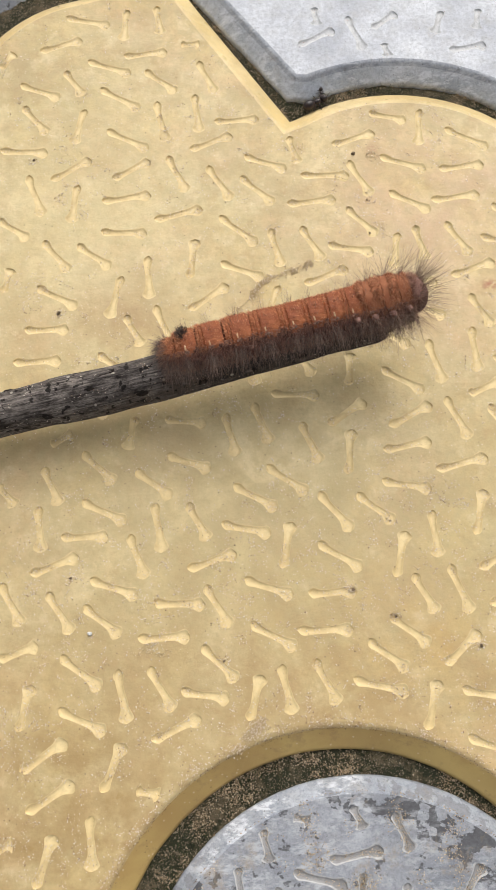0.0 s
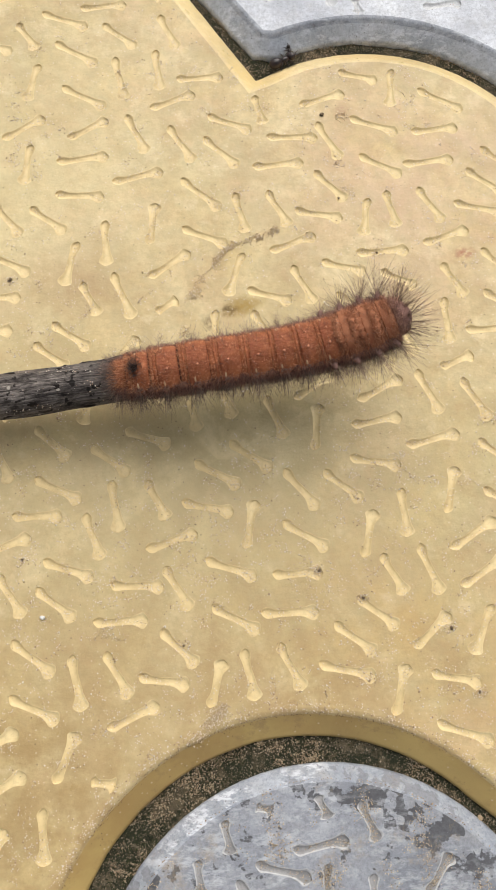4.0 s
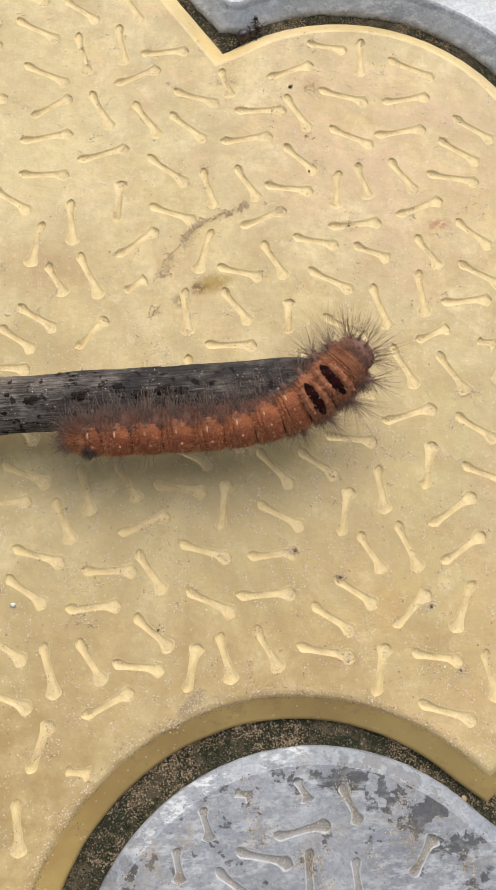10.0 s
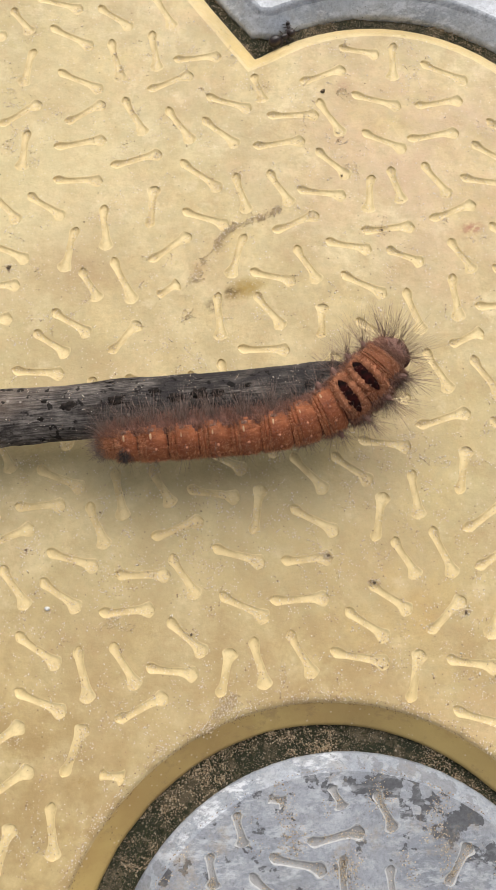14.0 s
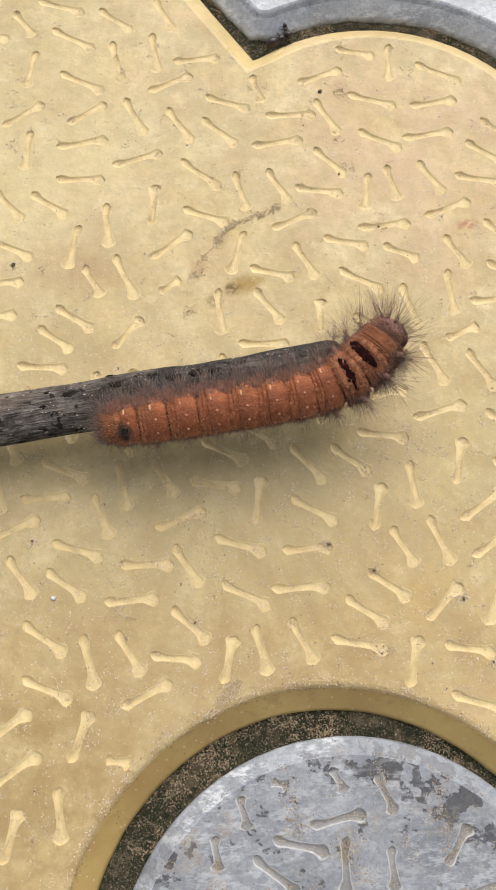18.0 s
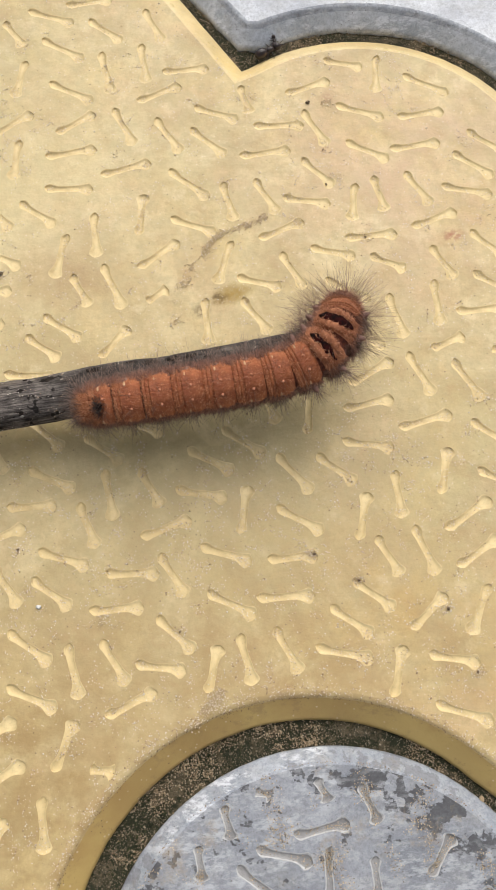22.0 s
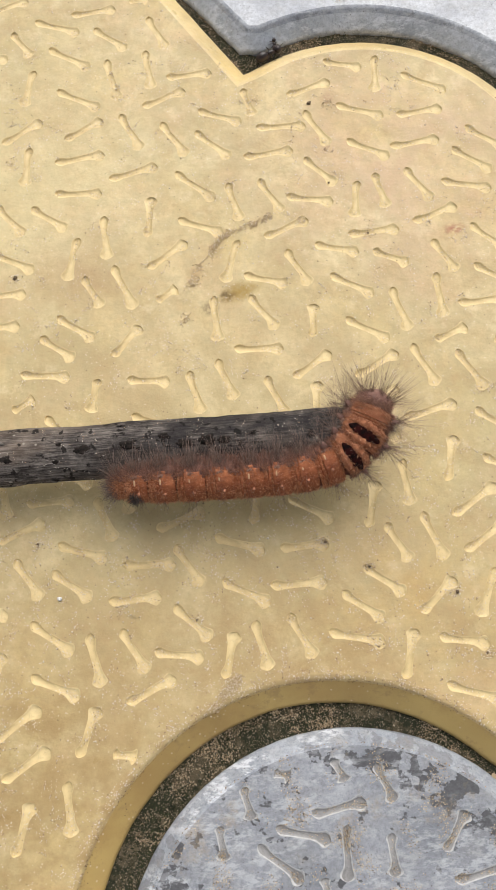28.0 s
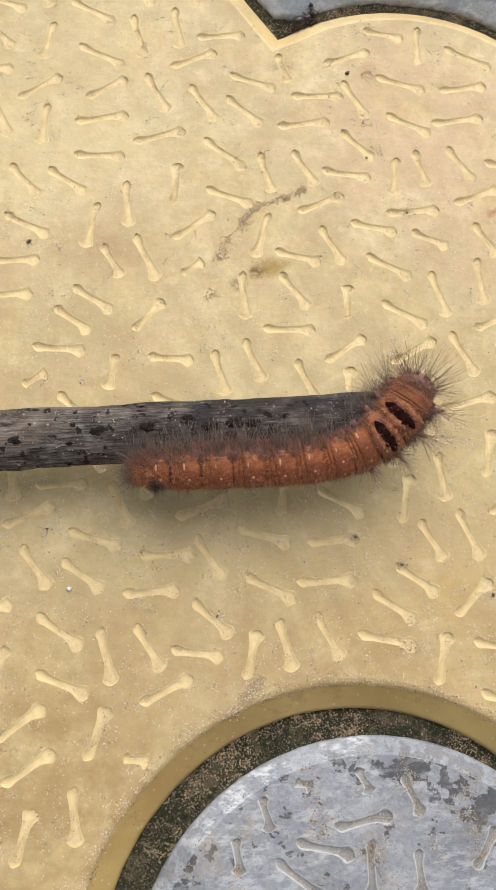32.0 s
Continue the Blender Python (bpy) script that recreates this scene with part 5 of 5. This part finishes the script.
# seconds, length of the front of the body against its length at rest
STRETCH = [(0, 1.0), (25.5, 1.0), (27.5, 0.92), (32, 0.92)]
# seconds, twist of the front of the body against its hind part
TWIST = [(0, -18), (3.5, -14), (5.5, 8), (6, 14), (7, 34), (8, 66), (12, 80), (17, 72), (18.5, 50), (19, 42), (21.5, 34), (24, 24), (25.5, 24), (27.5, 64), (28, 70), (32, 70)]


def twig_pose(x, y, heading, roll):
    return pose(x, y, HEIGHT, 0, 0, heading) @ pose(0, 0, 0, 0, -TILT, 0) @ pose(0, 0, 0, -roll, 0, 0)


def front_poses(m, bend, lift, twist, roll, stretch):
    """Poses of the front segments in the caterpillar's space: each joint turns a share of the bend, in the level plane."""
    rot = m.to_3x3().inverted()
    up, out = rot @ Vector((0, 0, 1)), []
    level = rot @ Vector((0, -1, 0))
    xs = rest_centres()
    p, q = Vector((xs[BEND_FROM - 1], 0, RIDE)), Matrix.Identity(3)
    curl = max(0.0, min(1.0, (bend - 64) / 16)) if roll > -60 else 0.0
    reach = 1 + (0.0014 if roll > -60 else 0.0016) * max(0.0, min(bend, 78) - 45) - 0.20 * max(0.0, min(1.0, (34 - bend) / 34))
    reach *= stretch
    late = max(0.0, min(1.0, max((bend - 50) / 20, (roll + 74) / 14))) if roll < -10 else 0.0
    for i in range(BEND_FROM, len(xs)):
        early = (0.10, 0.15, 0.19, 0.20, 0.16, 0.12, 0.08)[i - BEND_FROM]
        share = early + late * ((0.02, 0.06, 0.14, 0.26, 0.28, 0.14, 0.10)[i - BEND_FROM] - early)
        squeeze = reach if i < 9 else min(reach, 1.03) - 0.10 * curl
        p = p + q @ Vector((LENGTHS[i - 1] / 2000 * squeeze, 0, 0))
        q = Matrix.Rotation(radians(bend * share), 3, up) @ Matrix.Rotation(radians(lift * share), 3, level) @ q @ Matrix.Rotation(-radians(twist * share), 3, "X")
        ahead = q @ Vector((1, 0, 0))
        q = Matrix.Rotation(-radians(curl * (0, 0, 0, 10, 30, 30, 20)[i - BEND_FROM]), 3, ahead.cross(up)) @ q
        p = p + q @ Vector((LENGTHS[i] / 2000 * squeeze, 0, 0))
        out.append(Matrix.Translation(p) @ q.to_4x4())
    return out


def motions():
    rows, body, front, pad_rows = [], [], [[] for _ in range(BEND_FROM, 13)], []
    for t, x, y, heading, roll, bend in STICK:
        m = twig_pose(x, y, heading, roll)
        twist = float(np.interp(t, *zip(*TWIST)))
        rows.append((t, m))
        m = m @ pose(0, 0, RIDE, -LEAN, 0, 0) @ pose(0, 0, -RIDE)
        body.append((t, m))
        for keys, pm in zip(front, front_poses(m, bend, LIFT, twist, roll, float(np.interp(t, *zip(*STRETCH))))):
            keys.append((t, pm))
        shut = 0.0022 if t < 4 else 0.0001 if 18 < t < 26 else 0.0
        pad_rows.append((t, pose(0, 0, -shut), pose(0, 0, -max(shut, 0.00042 if 16 < t < 26 else 0.0))))
    walk(twig, rows)
    walk(caterpillar, body)
    for seg, keys in zip(SEGMENTS[BEND_FROM:], front):
        walk(seg, keys)
    walk(PADS[0], [(t, hind) for t, _, hind in pad_rows])
    walk(PADS[1], [(t, fore) for t, fore, _ in pad_rows])


motions()
